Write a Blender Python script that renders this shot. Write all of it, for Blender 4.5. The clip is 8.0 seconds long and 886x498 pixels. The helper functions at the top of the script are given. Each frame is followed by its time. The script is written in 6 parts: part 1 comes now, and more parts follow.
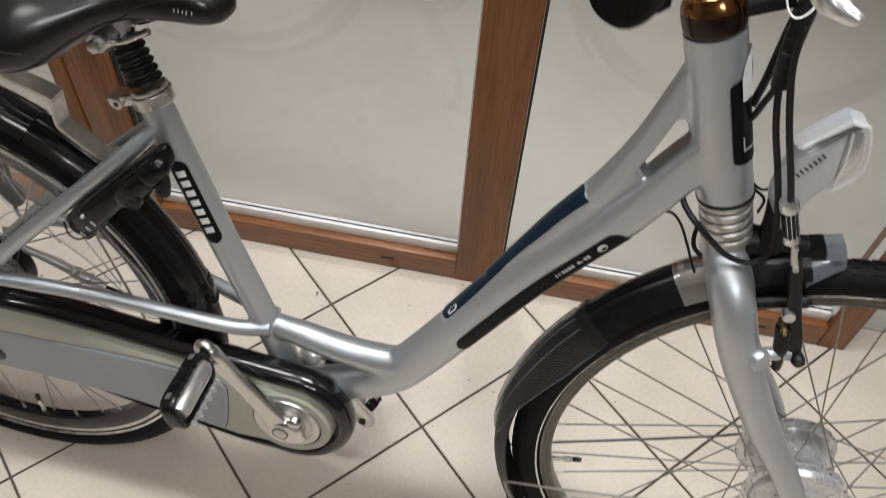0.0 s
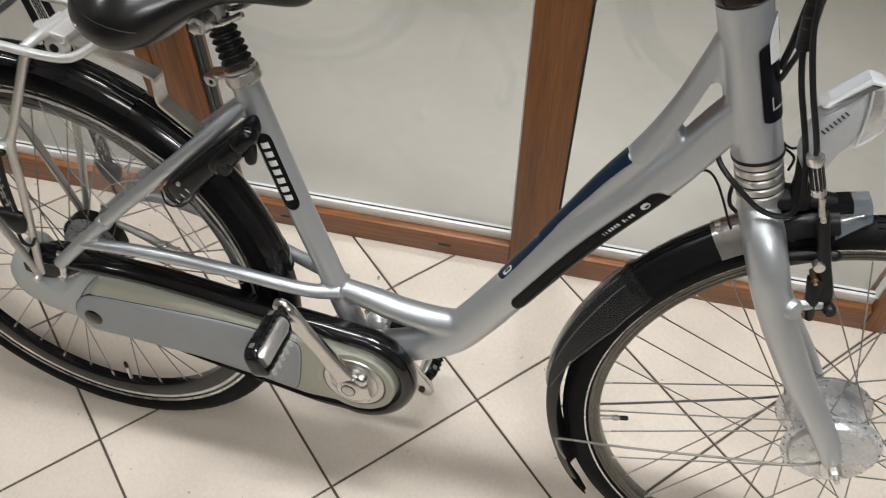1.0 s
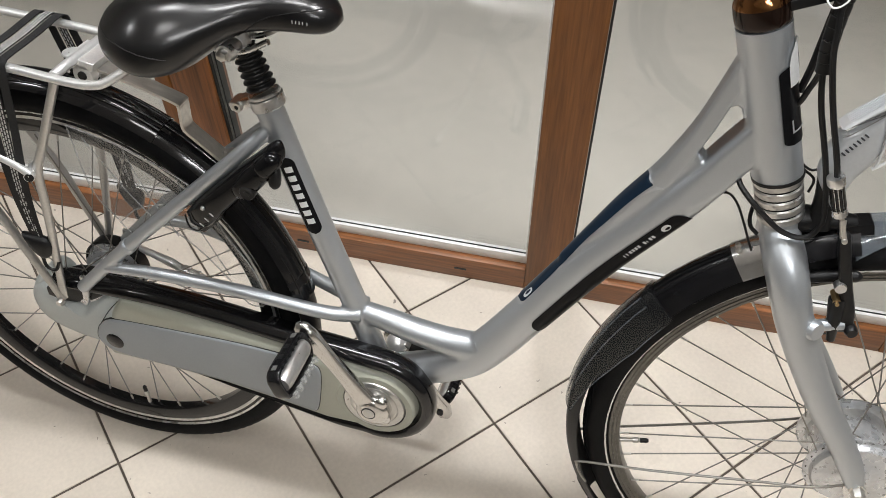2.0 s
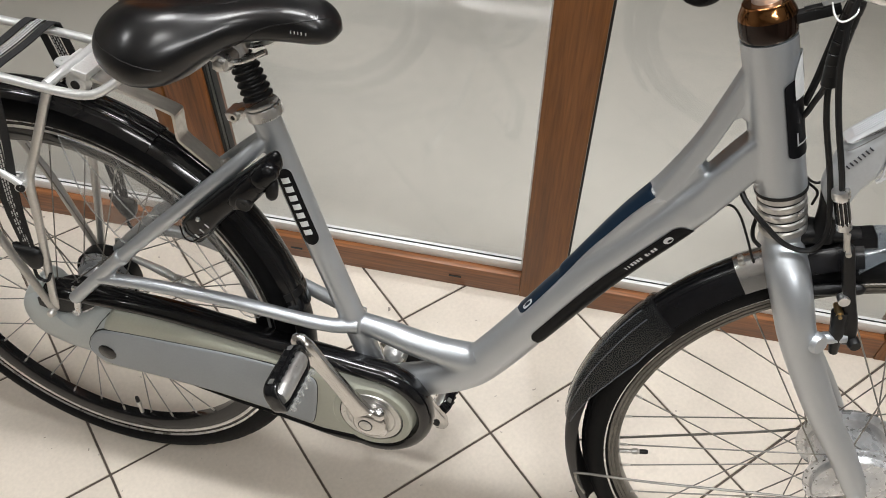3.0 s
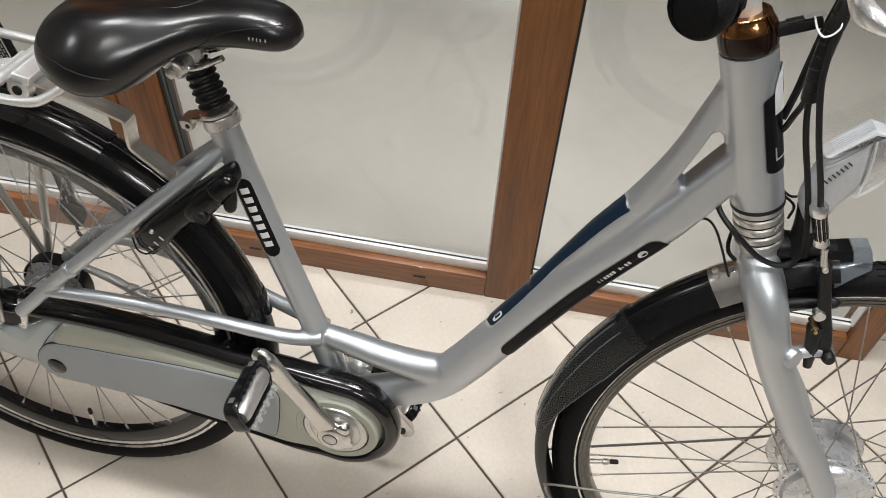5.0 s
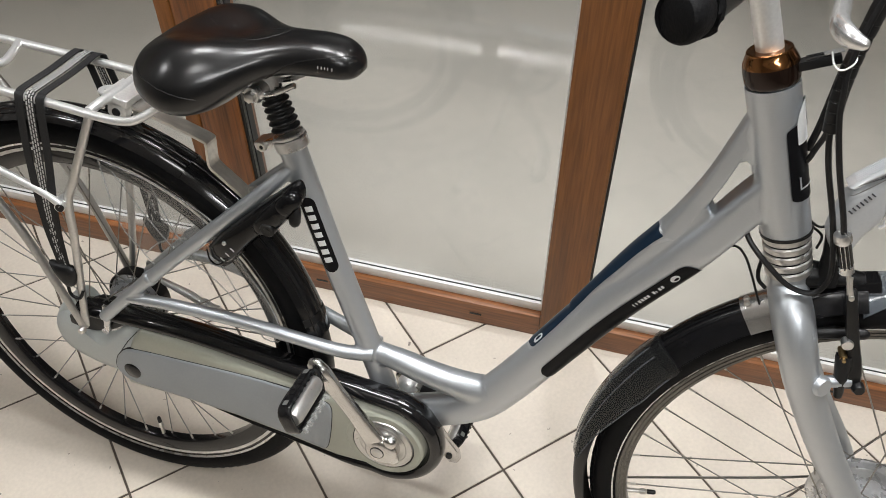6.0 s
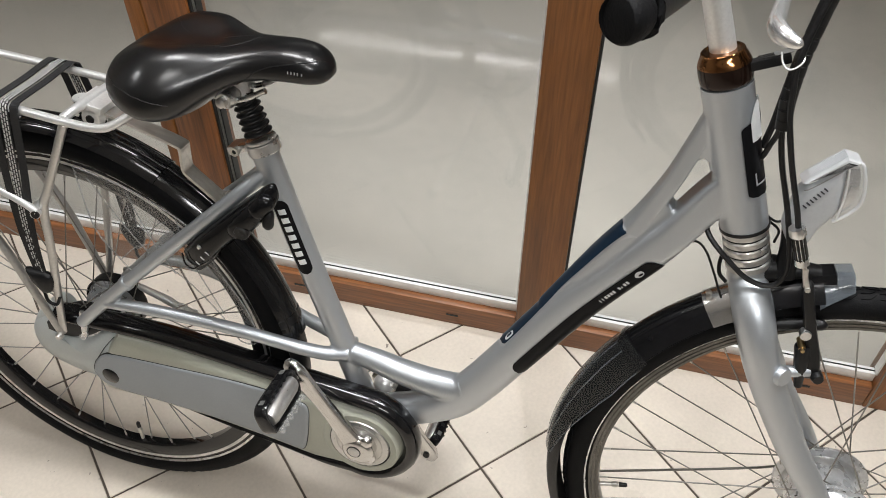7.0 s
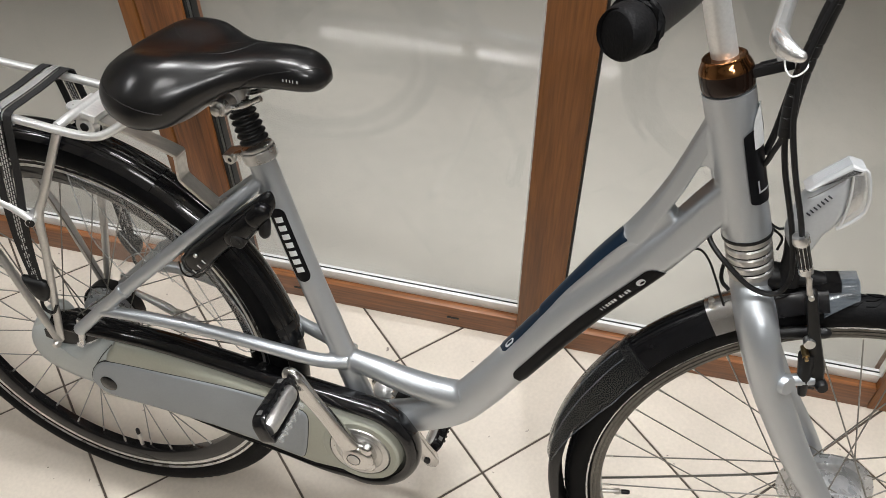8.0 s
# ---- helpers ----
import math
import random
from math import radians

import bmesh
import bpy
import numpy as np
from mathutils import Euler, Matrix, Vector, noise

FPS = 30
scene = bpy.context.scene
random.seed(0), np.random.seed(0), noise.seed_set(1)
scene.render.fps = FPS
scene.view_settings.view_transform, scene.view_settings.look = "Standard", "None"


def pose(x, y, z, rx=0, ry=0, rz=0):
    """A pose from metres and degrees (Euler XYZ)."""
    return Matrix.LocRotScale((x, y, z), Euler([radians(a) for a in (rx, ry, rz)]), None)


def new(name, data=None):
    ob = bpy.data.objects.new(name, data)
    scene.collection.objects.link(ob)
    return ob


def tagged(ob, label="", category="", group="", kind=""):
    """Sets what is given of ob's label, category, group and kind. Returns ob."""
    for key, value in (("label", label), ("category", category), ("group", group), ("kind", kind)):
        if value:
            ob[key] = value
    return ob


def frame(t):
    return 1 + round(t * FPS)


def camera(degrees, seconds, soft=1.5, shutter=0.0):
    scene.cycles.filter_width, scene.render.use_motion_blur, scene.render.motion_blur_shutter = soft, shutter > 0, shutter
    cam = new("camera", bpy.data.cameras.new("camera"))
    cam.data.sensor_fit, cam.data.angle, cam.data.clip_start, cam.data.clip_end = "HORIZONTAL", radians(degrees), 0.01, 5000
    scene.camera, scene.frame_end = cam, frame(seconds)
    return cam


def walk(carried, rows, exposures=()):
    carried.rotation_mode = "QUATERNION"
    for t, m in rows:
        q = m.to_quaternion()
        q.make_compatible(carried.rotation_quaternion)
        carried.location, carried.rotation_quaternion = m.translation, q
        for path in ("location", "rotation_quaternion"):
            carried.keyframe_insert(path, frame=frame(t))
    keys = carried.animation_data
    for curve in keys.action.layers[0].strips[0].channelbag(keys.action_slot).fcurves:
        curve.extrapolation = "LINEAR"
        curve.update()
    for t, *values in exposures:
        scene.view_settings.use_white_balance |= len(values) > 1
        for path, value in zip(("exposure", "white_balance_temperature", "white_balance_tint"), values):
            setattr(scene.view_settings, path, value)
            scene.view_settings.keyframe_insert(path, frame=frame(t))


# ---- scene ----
from mathutils.bvhtree import BVHTree

cam = camera(55.41, 8.0, 0.4, 0.5)
PATH = [
    (0.0, 0.1145, -0.4634, 1.4012, 36.66, -2.73, 10.79),
    (0.5, 0.1301, -0.5393, 1.4108, 36.18, -1.61, 11.34),
    (1.0, 0.1280, -0.5820, 1.4338, 38.18, -0.09, 12.96),
    (1.5, 0.1205, -0.5948, 1.4377, 39.72, 0.50, 13.40),
    (1.7, 0.1173, -0.5953, 1.4391, 39.87, 0.46, 13.26),
    (2.8, 0.0987, -0.5845, 1.4398, 39.87, 0.13, 12.87),
    (3.0, 0.0947, -0.5799, 1.4393, 39.94, -0.16, 12.56),
    (3.5, 0.0910, -0.5609, 1.4442, 39.95, -0.75, 12.15),
    (4.0, 0.0794, -0.5331, 1.4457, 38.95, -2.32, 10.59),
    (4.2, 0.0629, -0.5233, 1.4432, 38.43, -2.63, 9.51),
    (5.3, 0.0879, -0.5429, 1.4334, 39.34, -1.34, 12.04),
    (5.5, 0.1071, -0.5624, 1.4363, 40.67, -0.59, 13.98),
    (6.0, 0.1285, -0.6103, 1.4525, 43.11, 0.14, 15.74),
    (6.5, 0.1393, -0.6299, 1.4656, 43.66, -0.06, 15.12),
    (7.0, 0.1501, -0.6272, 1.4641, 43.53, -0.09, 14.35),
    (7.5, 0.1565, -0.6099, 1.4620, 43.18, 0.21, 14.30),
    (8.0, 0.1497, -0.6052, 1.4664, 43.15, 0.27, 14.24),
]
walk(cam, [(t, pose(x, y, z, rx, ry, rz)) for t, x, y, z, rx, ry, rz in PATH],
     [(0.0, -0.25), (0.5, -0.17), (1.0, -0.09), (1.5, -0.04), (8.0, -0.005)])

# ---- world and light ----
world = bpy.data.worlds.new("world")
scene.world = world
world.use_nodes = True
world.node_tree.nodes["Background"].inputs["Color"].default_value = (0.9, 0.95, 1.0, 1)
world.node_tree.nodes["Background"].inputs["Strength"].default_value = 0.15
scene.view_settings.exposure = 0.0
CEILING = 2.75
HALL_FILL_WATTS = 120.0
# ceiling lights: x, y, length, width, watts
LAMP_SPOTS = [(-0.62, 0.30, 0.75, 0.24, 17.0), (0.60, 0.32, 1.00, 0.16, 40.0), (-2.3, -0.60, 0.45, 0.12, 8.0), (0.95, -1.7, 1.00, 0.16, 24.0), (-0.20, -0.95, 0.60, 0.24, 5.0),
              (-1.88, 5.45, 1.25, 0.045, 2.0), (-0.50, 5.45, 1.20, 0.045, 2.6)]
LAMP_TINT = (0.970, 0.985, 1.0)


# ---- materials ----
def material(name, color, rough=0.5, metal=0.0, grain=0.0, grain_scale=60.0, bump=0.0, bump_scale=200.0, stain=0.0,
             stain_scale=4.0, stretch=(1, 1, 1), coat=0.0, spec=0.5, per_object=0.0, rough_var=0.0):
    """A surface with fine grain, larger stains and relief, at the size of the object's own metres."""
    m = bpy.data.materials.new(name)
    m.use_nodes = True
    n, l = m.node_tree.nodes, m.node_tree.links
    b = n["Principled BSDF"]
    b.inputs["Base Color"].default_value = (*color, 1)
    b.inputs["Roughness"].default_value = rough
    b.inputs["Metallic"].default_value = metal
    b.inputs["Coat Weight"].default_value = coat
    b.inputs["Coat Roughness"].default_value = 0.20 if name == "black_saddle_vinyl" else 0.06
    b.inputs["Specular IOR Level"].default_value = spec
    co = n.new("ShaderNodeTexCoord")
    mp = n.new("ShaderNodeMapping")
    mp.inputs["Scale"].default_value = stretch
    l.new(co.outputs["Object"], mp.inputs["Vector"])

    def noise_at(scale, detail=4.0):
        t = n.new("ShaderNodeTexNoise")
        t.inputs["Scale"].default_value = scale
        t.inputs["Detail"].default_value = detail
        l.new(mp.outputs["Vector"], t.inputs["Vector"])
        return t

    last = None

    def vary(factor_socket, amount, low, high):
        nonlocal last
        r = n.new("ShaderNodeMapRange")
        r.inputs["From Min"].default_value, r.inputs["From Max"].default_value = low, high
        r.inputs["To Min"].default_value, r.inputs["To Max"].default_value = 1 - amount, 1 + amount
        l.new(factor_socket, r.inputs["Value"])
        x = n.new("ShaderNodeVectorMath")
        x.operation = "SCALE"
        if last is None:
            x.inputs[0].default_value = color
        else:
            l.new(last, x.inputs[0])
        l.new(r.outputs["Result"], x.inputs["Scale"])
        last = x.outputs["Vector"]

    if grain:
        vary(noise_at(grain_scale, 6.0).outputs["Fac"], grain, 0.3, 0.7)
    if stain:
        vary(noise_at(stain_scale, 5.0).outputs["Fac"], stain, 0.3, 0.7)
    if per_object:
        info = n.new("ShaderNodeObjectInfo")
        vary(info.outputs["Random"], per_object, 0.0, 1.0)
    if last is not None:
        l.new(last, b.inputs["Base Color"])
    if rough_var:
        r = n.new("ShaderNodeMapRange")
        r.inputs["From Min"].default_value, r.inputs["From Max"].default_value = 0.3, 0.7
        r.inputs["To Min"].default_value, r.inputs["To Max"].default_value = rough * (1 - rough_var), rough * (1 + rough_var)
        l.new(noise_at(stain_scale * 3, 5.0).outputs["Fac"], r.inputs["Value"])
        l.new(r.outputs["Result"], b.inputs["Roughness"])
    if bump:
        k = n.new("ShaderNodeBump")
        k.inputs["Strength"].default_value = bump
        k.inputs["Distance"].default_value = 0.002
        l.new(noise_at(bump_scale, 3.0).outputs["Fac"], k.inputs["Height"])
        l.new(k.outputs["Normal"], b.inputs["Normal"])
    return m


def clear(name, color, rough=0.05, weight=0.85, ior=1.45):
    """Thin clear plastic or glass: weight of it is see-through; the gloss follows Fresnel."""
    m = bpy.data.materials.new(name)
    m.use_nodes = True
    n, l = m.node_tree.nodes, m.node_tree.links
    n.remove(n["Principled BSDF"])
    see, dull, gloss = n.new("ShaderNodeBsdfTransparent"), n.new("ShaderNodeBsdfDiffuse"), n.new("ShaderNodeBsdfGlossy")
    dull.inputs["Color"].default_value = (*color, 1)
    gloss.inputs["Roughness"].default_value = rough
    a, b, f = n.new("ShaderNodeMixShader"), n.new("ShaderNodeMixShader"), n.new("ShaderNodeLayerWeight")
    f.inputs["Blend"].default_value = 0.5
    p, q = n.new("ShaderNodeMath"), n.new("ShaderNodeMath")
    p.operation, q.operation = "POWER", "MULTIPLY_ADD"
    p.inputs[1].default_value = 5.0
    q.inputs[1].default_value, q.inputs[2].default_value = 0.96, ((ior - 1) / (ior + 1)) ** 2
    l.new(f.outputs["Facing"], p.inputs[0])
    l.new(p.outputs[0], q.inputs[0])
    a.inputs[0].default_value = 1 - weight
    l.new(see.outputs[0], a.inputs[1])
    l.new(dull.outputs[0], a.inputs[2])
    l.new(q.outputs[0], b.inputs[0])
    l.new(a.outputs[0], b.inputs[1])
    l.new(gloss.outputs[0], b.inputs[2])
    l.new(b.outputs[0], n["Material Output"].inputs["Surface"])
    return m


SILVER = material("silver_paint", (0.505, 0.535, 0.565), 0.385, 0.77, 0.05, 900.0, 0.0, 600.0, 0.015, 5.0, coat=0.3)
ALLOY = material("polished_alloy", (0.72, 0.72, 0.72), 0.30, 1.0, 0.05, 300.0, 0.03, 300.0, 0.08, 20.0, rough_var=0.35)
RACK_ALLOY = material("satin_alloy_tube", (0.82, 0.82, 0.81), 0.34, 0.68, 0.05, 300.0, 0.05, 300.0, 0.06, 10.0)
STEEL = material("brushed_steel", (0.66, 0.64, 0.605), 0.36, 0.9, 0.12, 120.0, 0.08, 200.0, 0.15, 12.0, stretch=(0.15, 1, 1))
SPOKE = material("stainless_spoke", (0.30, 0.29, 0.27), 0.30, 0.9, 0.1, 200.0)
RUBBER = material("tyre_rubber", (0.005, 0.005, 0.0055), 0.60, 0.0, 0.2, 200.0, 0.3, 500.0, 0.3, 14.0, spec=0.12)
BLACK_GLOSS = material("glossy_black_plastic", (0.006, 0.006, 0.0068), 0.11, 0.0, 0.2, 80.0, 0.02, 250.0, 0.2, 9.0, rough_var=0.4, spec=0.58)
BLACK = material("matt_black_plastic", (0.007, 0.007, 0.0075), 0.40, 0.0, 0.2, 150.0, 0.1, 400.0, 0.2, 12.0, spec=0.35)
FENDER_SIDE = material("scuffed_black_mudguard", (0.006, 0.006, 0.007), 0.19, 0.0, 0.3, 120.0, 0.03, 150.0, 0.4, 14.0, rough_var=0.5, spec=0.4)
VINYL = material("black_saddle_vinyl", (0.0035, 0.0035, 0.004), 0.34, 0.0, 0.2, 300.0, 0.05, 1200.0, 0.1, 14.0, spec=0.25, rough_var=0.15, coat=0.72)
GUARD_PALE = material("pale_greenish_plastic", (0.395, 0.400, 0.333), 0.31, 0.0, 0.03, 300.0, 0.06, 700.0, 0.06, 9.0)
GUARD_CAP = material("pale_grey_plastic_cap", (0.48, 0.51, 0.50), 0.32, 0.0, 0.03, 300.0, 0.06, 700.0, 0.06, 9.0)
GUARD_GREY = material("blue_grey_plastic", (0.297, 0.320, 0.336), 0.34, 0.0, 0.03, 300.0, 0.06, 700.0, 0.06, 9.0)
# copper reflections of the black headset cup, put into the base colour
CUP_REFLECTION = material("copper_reflection_cup", (0.33, 0.155, 0.062), 0.13, 1.0, 0.2, 40.0, 0.02, 200.0, 0.3, 20.0)
LOCK_BLACK = material("glossy_black_lock", (0.004, 0.004, 0.0045), 0.15, 0.0, 0.2, 90.0, 0.02, 250.0, 0.2, 12.0, spec=0.28, rough_var=0.3)
BRASS = material("dull_brass", (0.42, 0.30, 0.15), 0.32, 0.95, 0.15, 90.0, 0.05, 200.0, 0.2, 30.0)
LEVER = material("satin_lever_alloy", (0.86, 0.86, 0.86), 0.27, 0.85, 0.05, 200.0, 0.03, 200.0, 0.06, 30.0)
CUP_BLACK = material("brown_black_cup", (0.018, 0.009, 0.006), 0.13, 0.5, 0.2, 40.0, 0.02, 200.0, 0.3, 20.0)
BLUE = material("dark_blue_sticker", (0.008, 0.018, 0.034), 0.32, 0.0, 0.06, 200.0, spec=0.22)
STICKER_BLACK = material("black_sticker", (0.006, 0.006, 0.007), 0.40, 0.0, 0.1, 200.0, spec=0.10)
WHITE = material("white_print", (0.75, 0.76, 0.76), 0.45, 0.0, 0.05, 300.0)
PRINT_DARK = material("dark_print", (0.03, 0.03, 0.04), 0.4)
SIDEWALL = material("machined_rim_alloy", (0.66, 0.655, 0.64), 0.30, 0.80, 0.12, 200.0, 0.05, 300.0, 0.2, 10.0)
SIDEWALL_DARK = material("worn_dark_rim_alloy", (0.13, 0.125, 0.115), 0.30, 0.9, 0.15, 200.0, 0.05, 300.0, 0.25, 10.0)
SMOKE = clear("smoked_clear_plastic", (0.022, 0.023, 0.024), 0.20, 0.62)
CLEAR = clear("clear_plastic", (0.42, 0.43, 0.42), 0.06, 0.945)
CLEAR_EDGE = clear("clear_plastic_edge", (0.50, 0.51, 0.50), 0.10, 0.62)
LENS = clear("clear_lens", (0.92, 0.94, 0.96), 0.04, 0.86)
NOSE = clear("grey_clear_plastic", (0.14, 0.16, 0.18), 0.12, 0.45)
LAMP_SILVER = material("silver_lamp_plastic", (0.55, 0.57, 0.59), 0.32, 0.35, 0.03, 300.0, 0.0, 1.0, 0.03, 9.0, coat=0.2)
LAMP_BRIGHT = material("bright_lamp_plastic", (0.86, 0.88, 0.90), 0.22, 0.5, 0.03, 300.0, 0.0, 1.0, 0.05, 30.0, coat=0.4)
BRIGHT_ALLOY = material("bright_alloy", (0.84, 0.84, 0.84), 0.17, 1.0, 0.06, 200.0, 0.04, 120.0, 0.08, 25.0, rough_var=0.4)
POLISHED = material("polished_crank_alloy", (0.66, 0.65, 0.635), 0.23, 1.0, 0.02, 120.0, 0.0, 90.0, 0.05, 25.0)
HUB = material("brushed_hub_alloy", (0.66, 0.67, 0.685), 0.30, 0.62, 0.08, 200.0, 0.05, 150.0, 0.12, 25.0, rough_var=0.3)
CLIP = material("bright_clip_steel", (0.80, 0.80, 0.805), 0.19, 0.95, 0.05, 200.0, 0.03, 150.0, 0.08, 25.0)
STAY = material("dull_stay_alloy", (0.56, 0.55, 0.53), 0.33, 0.85, 0.06, 300.0, 0.05, 300.0, 0.10, 10.0)
SATIN = material("satin_alloy", (0.62, 0.61, 0.59), 0.36, 0.85, 0.05, 300.0, 0.03, 300.0, 0.08, 30.0, rough_var=0.25)
WOOD_LIGHT = material("varnished_mahogany_light", (0.235, 0.082, 0.021), 0.34, 0.0, 0.45, 26.0, 0.16, 60.0, 0.30, 3.5, stretch=(7, 7, 0.35), coat=0.15)
WOOD = material("varnished_mahogany", (0.222, 0.084, 0.0215), 0.38, 0.0, 0.24, 30.0, 0.12, 60.0, 0.24, 3.5, stretch=(7, 7, 0.35), coat=0.05, spec=0.4)
WOOD_RAIL = material("varnished_mahogany_rail", (0.225, 0.084, 0.027), 0.34, 0.0, 0.36, 26.0, 0.12, 60.0, 0.16, 2.5, stretch=(0.35, 7, 7), coat=0.15)
GASKET = material("black_gasket", (0.012, 0.012, 0.012), 0.5, 0.0, 0.1, 100.0)
BEAD = material("white_aluminium_bead", (0.80, 0.80, 0.78), 0.35, 0.1, 0.05, 60.0, 0, 1, 0.08, 6.0)
GREY_STRIP = material("grey_aluminium_strip", (0.30, 0.30, 0.29), 0.4, 0.7, 0.1, 60.0)
TILE = material("polished_beige_tile", (0.655, 0.585, 0.50), 0.42, 0.0, 0.045, 140.0, 0.03, 40.0, 0.08, 5.0, per_object=0.03, rough_var=0.35)
GROUT = material("dark_brown_grout", (0.085, 0.065, 0.05), 0.8, 0.0, 0.2, 60.0, 0.3, 200.0, 0.3, 5.0)
CEILING_PAINT = material("white_ceiling_paint", (0.64, 0.64, 0.625), 0.7, 0.0, 0.03, 40.0, 0.08, 120.0, 0.05, 1.5)
HALL_FLOOR = material("polished_screed", (0.503, 0.478, 0.422), 0.07, 0.0, 0.03, 30.0, 0.012, 25.0, 0.10, 1.6, rough_var=0.4, spec=0.2)
PAINT = material("grey_beige_wall_paint", (0.30, 0.285, 0.26), 0.7, 0.0, 0.03, 40.0, 0.08, 120.0, 0.05, 1.5)


def specked(m, scale=13.0, spread=0.075, dark=0.75):
    """Adds sparse dark specks of dirt and chips to a tile."""
    n, l = m.node_tree.nodes, m.node_tree.links
    b = n["Principled BSDF"]
    co = n.new("ShaderNodeNewGeometry")
    wob = n.new("ShaderNodeTexNoise")
    wob.inputs["Scale"].default_value = 160.0
    add = n.new("ShaderNodeVectorMath")
    add.operation = "MULTIPLY_ADD"
    add.inputs[1].default_value = (0.012, 0.012, 0.012)
    l.new(co.outputs["Position"], wob.inputs["Vector"])
    l.new(wob.outputs["Color"], add.inputs[0])
    l.new(co.outputs["Position"], add.inputs[2])
    v = n.new("ShaderNodeTexVoronoi")
    v.inputs["Scale"].default_value = scale
    l.new(add.outputs["Vector"], v.inputs["Vector"])
    size = n.new("ShaderNodeMath")
    size.operation = "MULTIPLY"
    sep = n.new("ShaderNodeSeparateColor")
    l.new(v.outputs["Color"], sep.inputs["Color"])
    pw = n.new("ShaderNodeMath")
    pw.operation = "POWER"
    pw.inputs[1].default_value = 4.0
    l.new(sep.outputs["Red"], pw.inputs[0])
    l.new(pw.outputs["Value"], size.inputs[0])
    size.inputs[1].default_value = spread
    less = n.new("ShaderNodeMath")
    less.operation = "LESS_THAN"
    l.new(v.outputs["Distance"], less.inputs[0])
    l.new(size.outputs["Value"], less.inputs[1])
    mix = n.new("ShaderNodeMix")
    mix.data_type = "RGBA"
    fac = n.new("ShaderNodeMath")
    fac.operation = "MULTIPLY"
    fac.inputs[1].default_value = dark
    l.new(less.outputs["Value"], fac.inputs[0])
    l.new(fac.outputs["Value"], mix.inputs["Factor"])
    l.new(b.inputs["Base Color"].links[0].from_socket, mix.inputs["A"])
    mix.inputs["B"].default_value = (0.13, 0.10, 0.08, 1)
    l.new(mix.outputs["Result"], b.inputs["Base Color"])


specked(TILE)
specked(TILE, 42.0, 0.13, 0.55)
specked(TILE, 6.0, 0.20, 0.07)
STRAP = material("black_elastic_webbing", (0.008, 0.008, 0.0085), 0.75, 0.0, 0.4, 500.0, 0.4, 900.0, 0.2, 20.0)


GLASS = clear("window_glass", (0.6, 0.62, 0.6), 0.0, 0.985, 1.5)


def woven_material():
    """Black webbing with a white woven brick pattern."""
    m = material("reflective_woven_webbing", (0.6, 0.6, 0.6), 0.55)
    n, l = m.node_tree.nodes, m.node_tree.links
    uvn = n.new("ShaderNodeUVMap")
    uvn.uv_map = "along"
    br = n.new("ShaderNodeTexBrick")
    br.inputs["Color1"].default_value = (0.62, 0.62, 0.60, 1)
    br.inputs["Color2"].default_value = (0.50, 0.50, 0.49, 1)
    br.inputs["Mortar"].default_value = (0.015, 0.015, 0.016, 1)
    br.inputs["Scale"].default_value = 1.0
    br.inputs["Mortar Size"].default_value = 0.13
    br.inputs["Mortar Smooth"].default_value = 0.1
    br.inputs["Brick Width"].default_value = 1.0
    br.inputs["Row Height"].default_value = 0.5
    l.new(uvn.outputs["UV"], br.inputs["Vector"])
    l.new(br.outputs["Color"], n["Principled BSDF"].inputs["Base Color"])
    return m


WOVEN = woven_material()


def glow_material(name, color, strength):
    m = bpy.data.materials.new(name)
    m.use_nodes = True
    b = m.node_tree.nodes["Principled BSDF"]
    b.inputs["Base Color"].default_value = (0.8, 0.8, 0.8, 1)
    b.inputs["Emission Color"].default_value = (*color, 1)
    b.inputs["Emission Strength"].default_value = strength
    return m


GLOW = glow_material("lamp_diffuser", (1.0, 0.96, 0.9), 6.0)


# ---- shapes: each gives a list of places and a list of faces ----
def join(*geos):
    vs, fs = [], []
    for v, f in geos:
        k = len(vs)
        vs += list(v)
        fs += [tuple(i + k for i in q) for q in f]
    return vs, fs


def moved(geo, m):
    return [m @ Vector(v) for v in geo[0]], geo[1]


def glide(points, per=6):
    """A smooth line through the points (any tuples of numbers of one length)."""
    p = [np.array(q, float) for q in points]
    if len(p) < 3:
        return [p[0] + (p[-1] - p[0]) * i / per for i in range(per + 1)]
    p = [2 * p[0] - p[1]] + p + [2 * p[-1] - p[-2]]
    out = []
    for i in range(1, len(p) - 2):
        a, b, c, d = p[i - 1:i + 3]
        for k in range(per):
            t = k / per
            out.append(0.5 * (2 * b + (c - a) * t + (2 * a - 5 * b + 4 * c - d) * t * t + (3 * b - a - 3 * c + d) * t ** 3))
    out.append(p[-2])
    return out


def L(u, v, w=0.0):
    """Cycle metres: u ahead of the rear axle, v up, w out to the drive side."""
    return Vector((u, -w, v))


def section(a, square):
    """A place on a unit round (square 2) or squarish (square above 2) outline at angle a."""
    c, d = math.cos(a), math.sin(a)
    k = (abs(c) ** square + abs(d) ** square) ** (-1 / square)
    return c * k, d * k


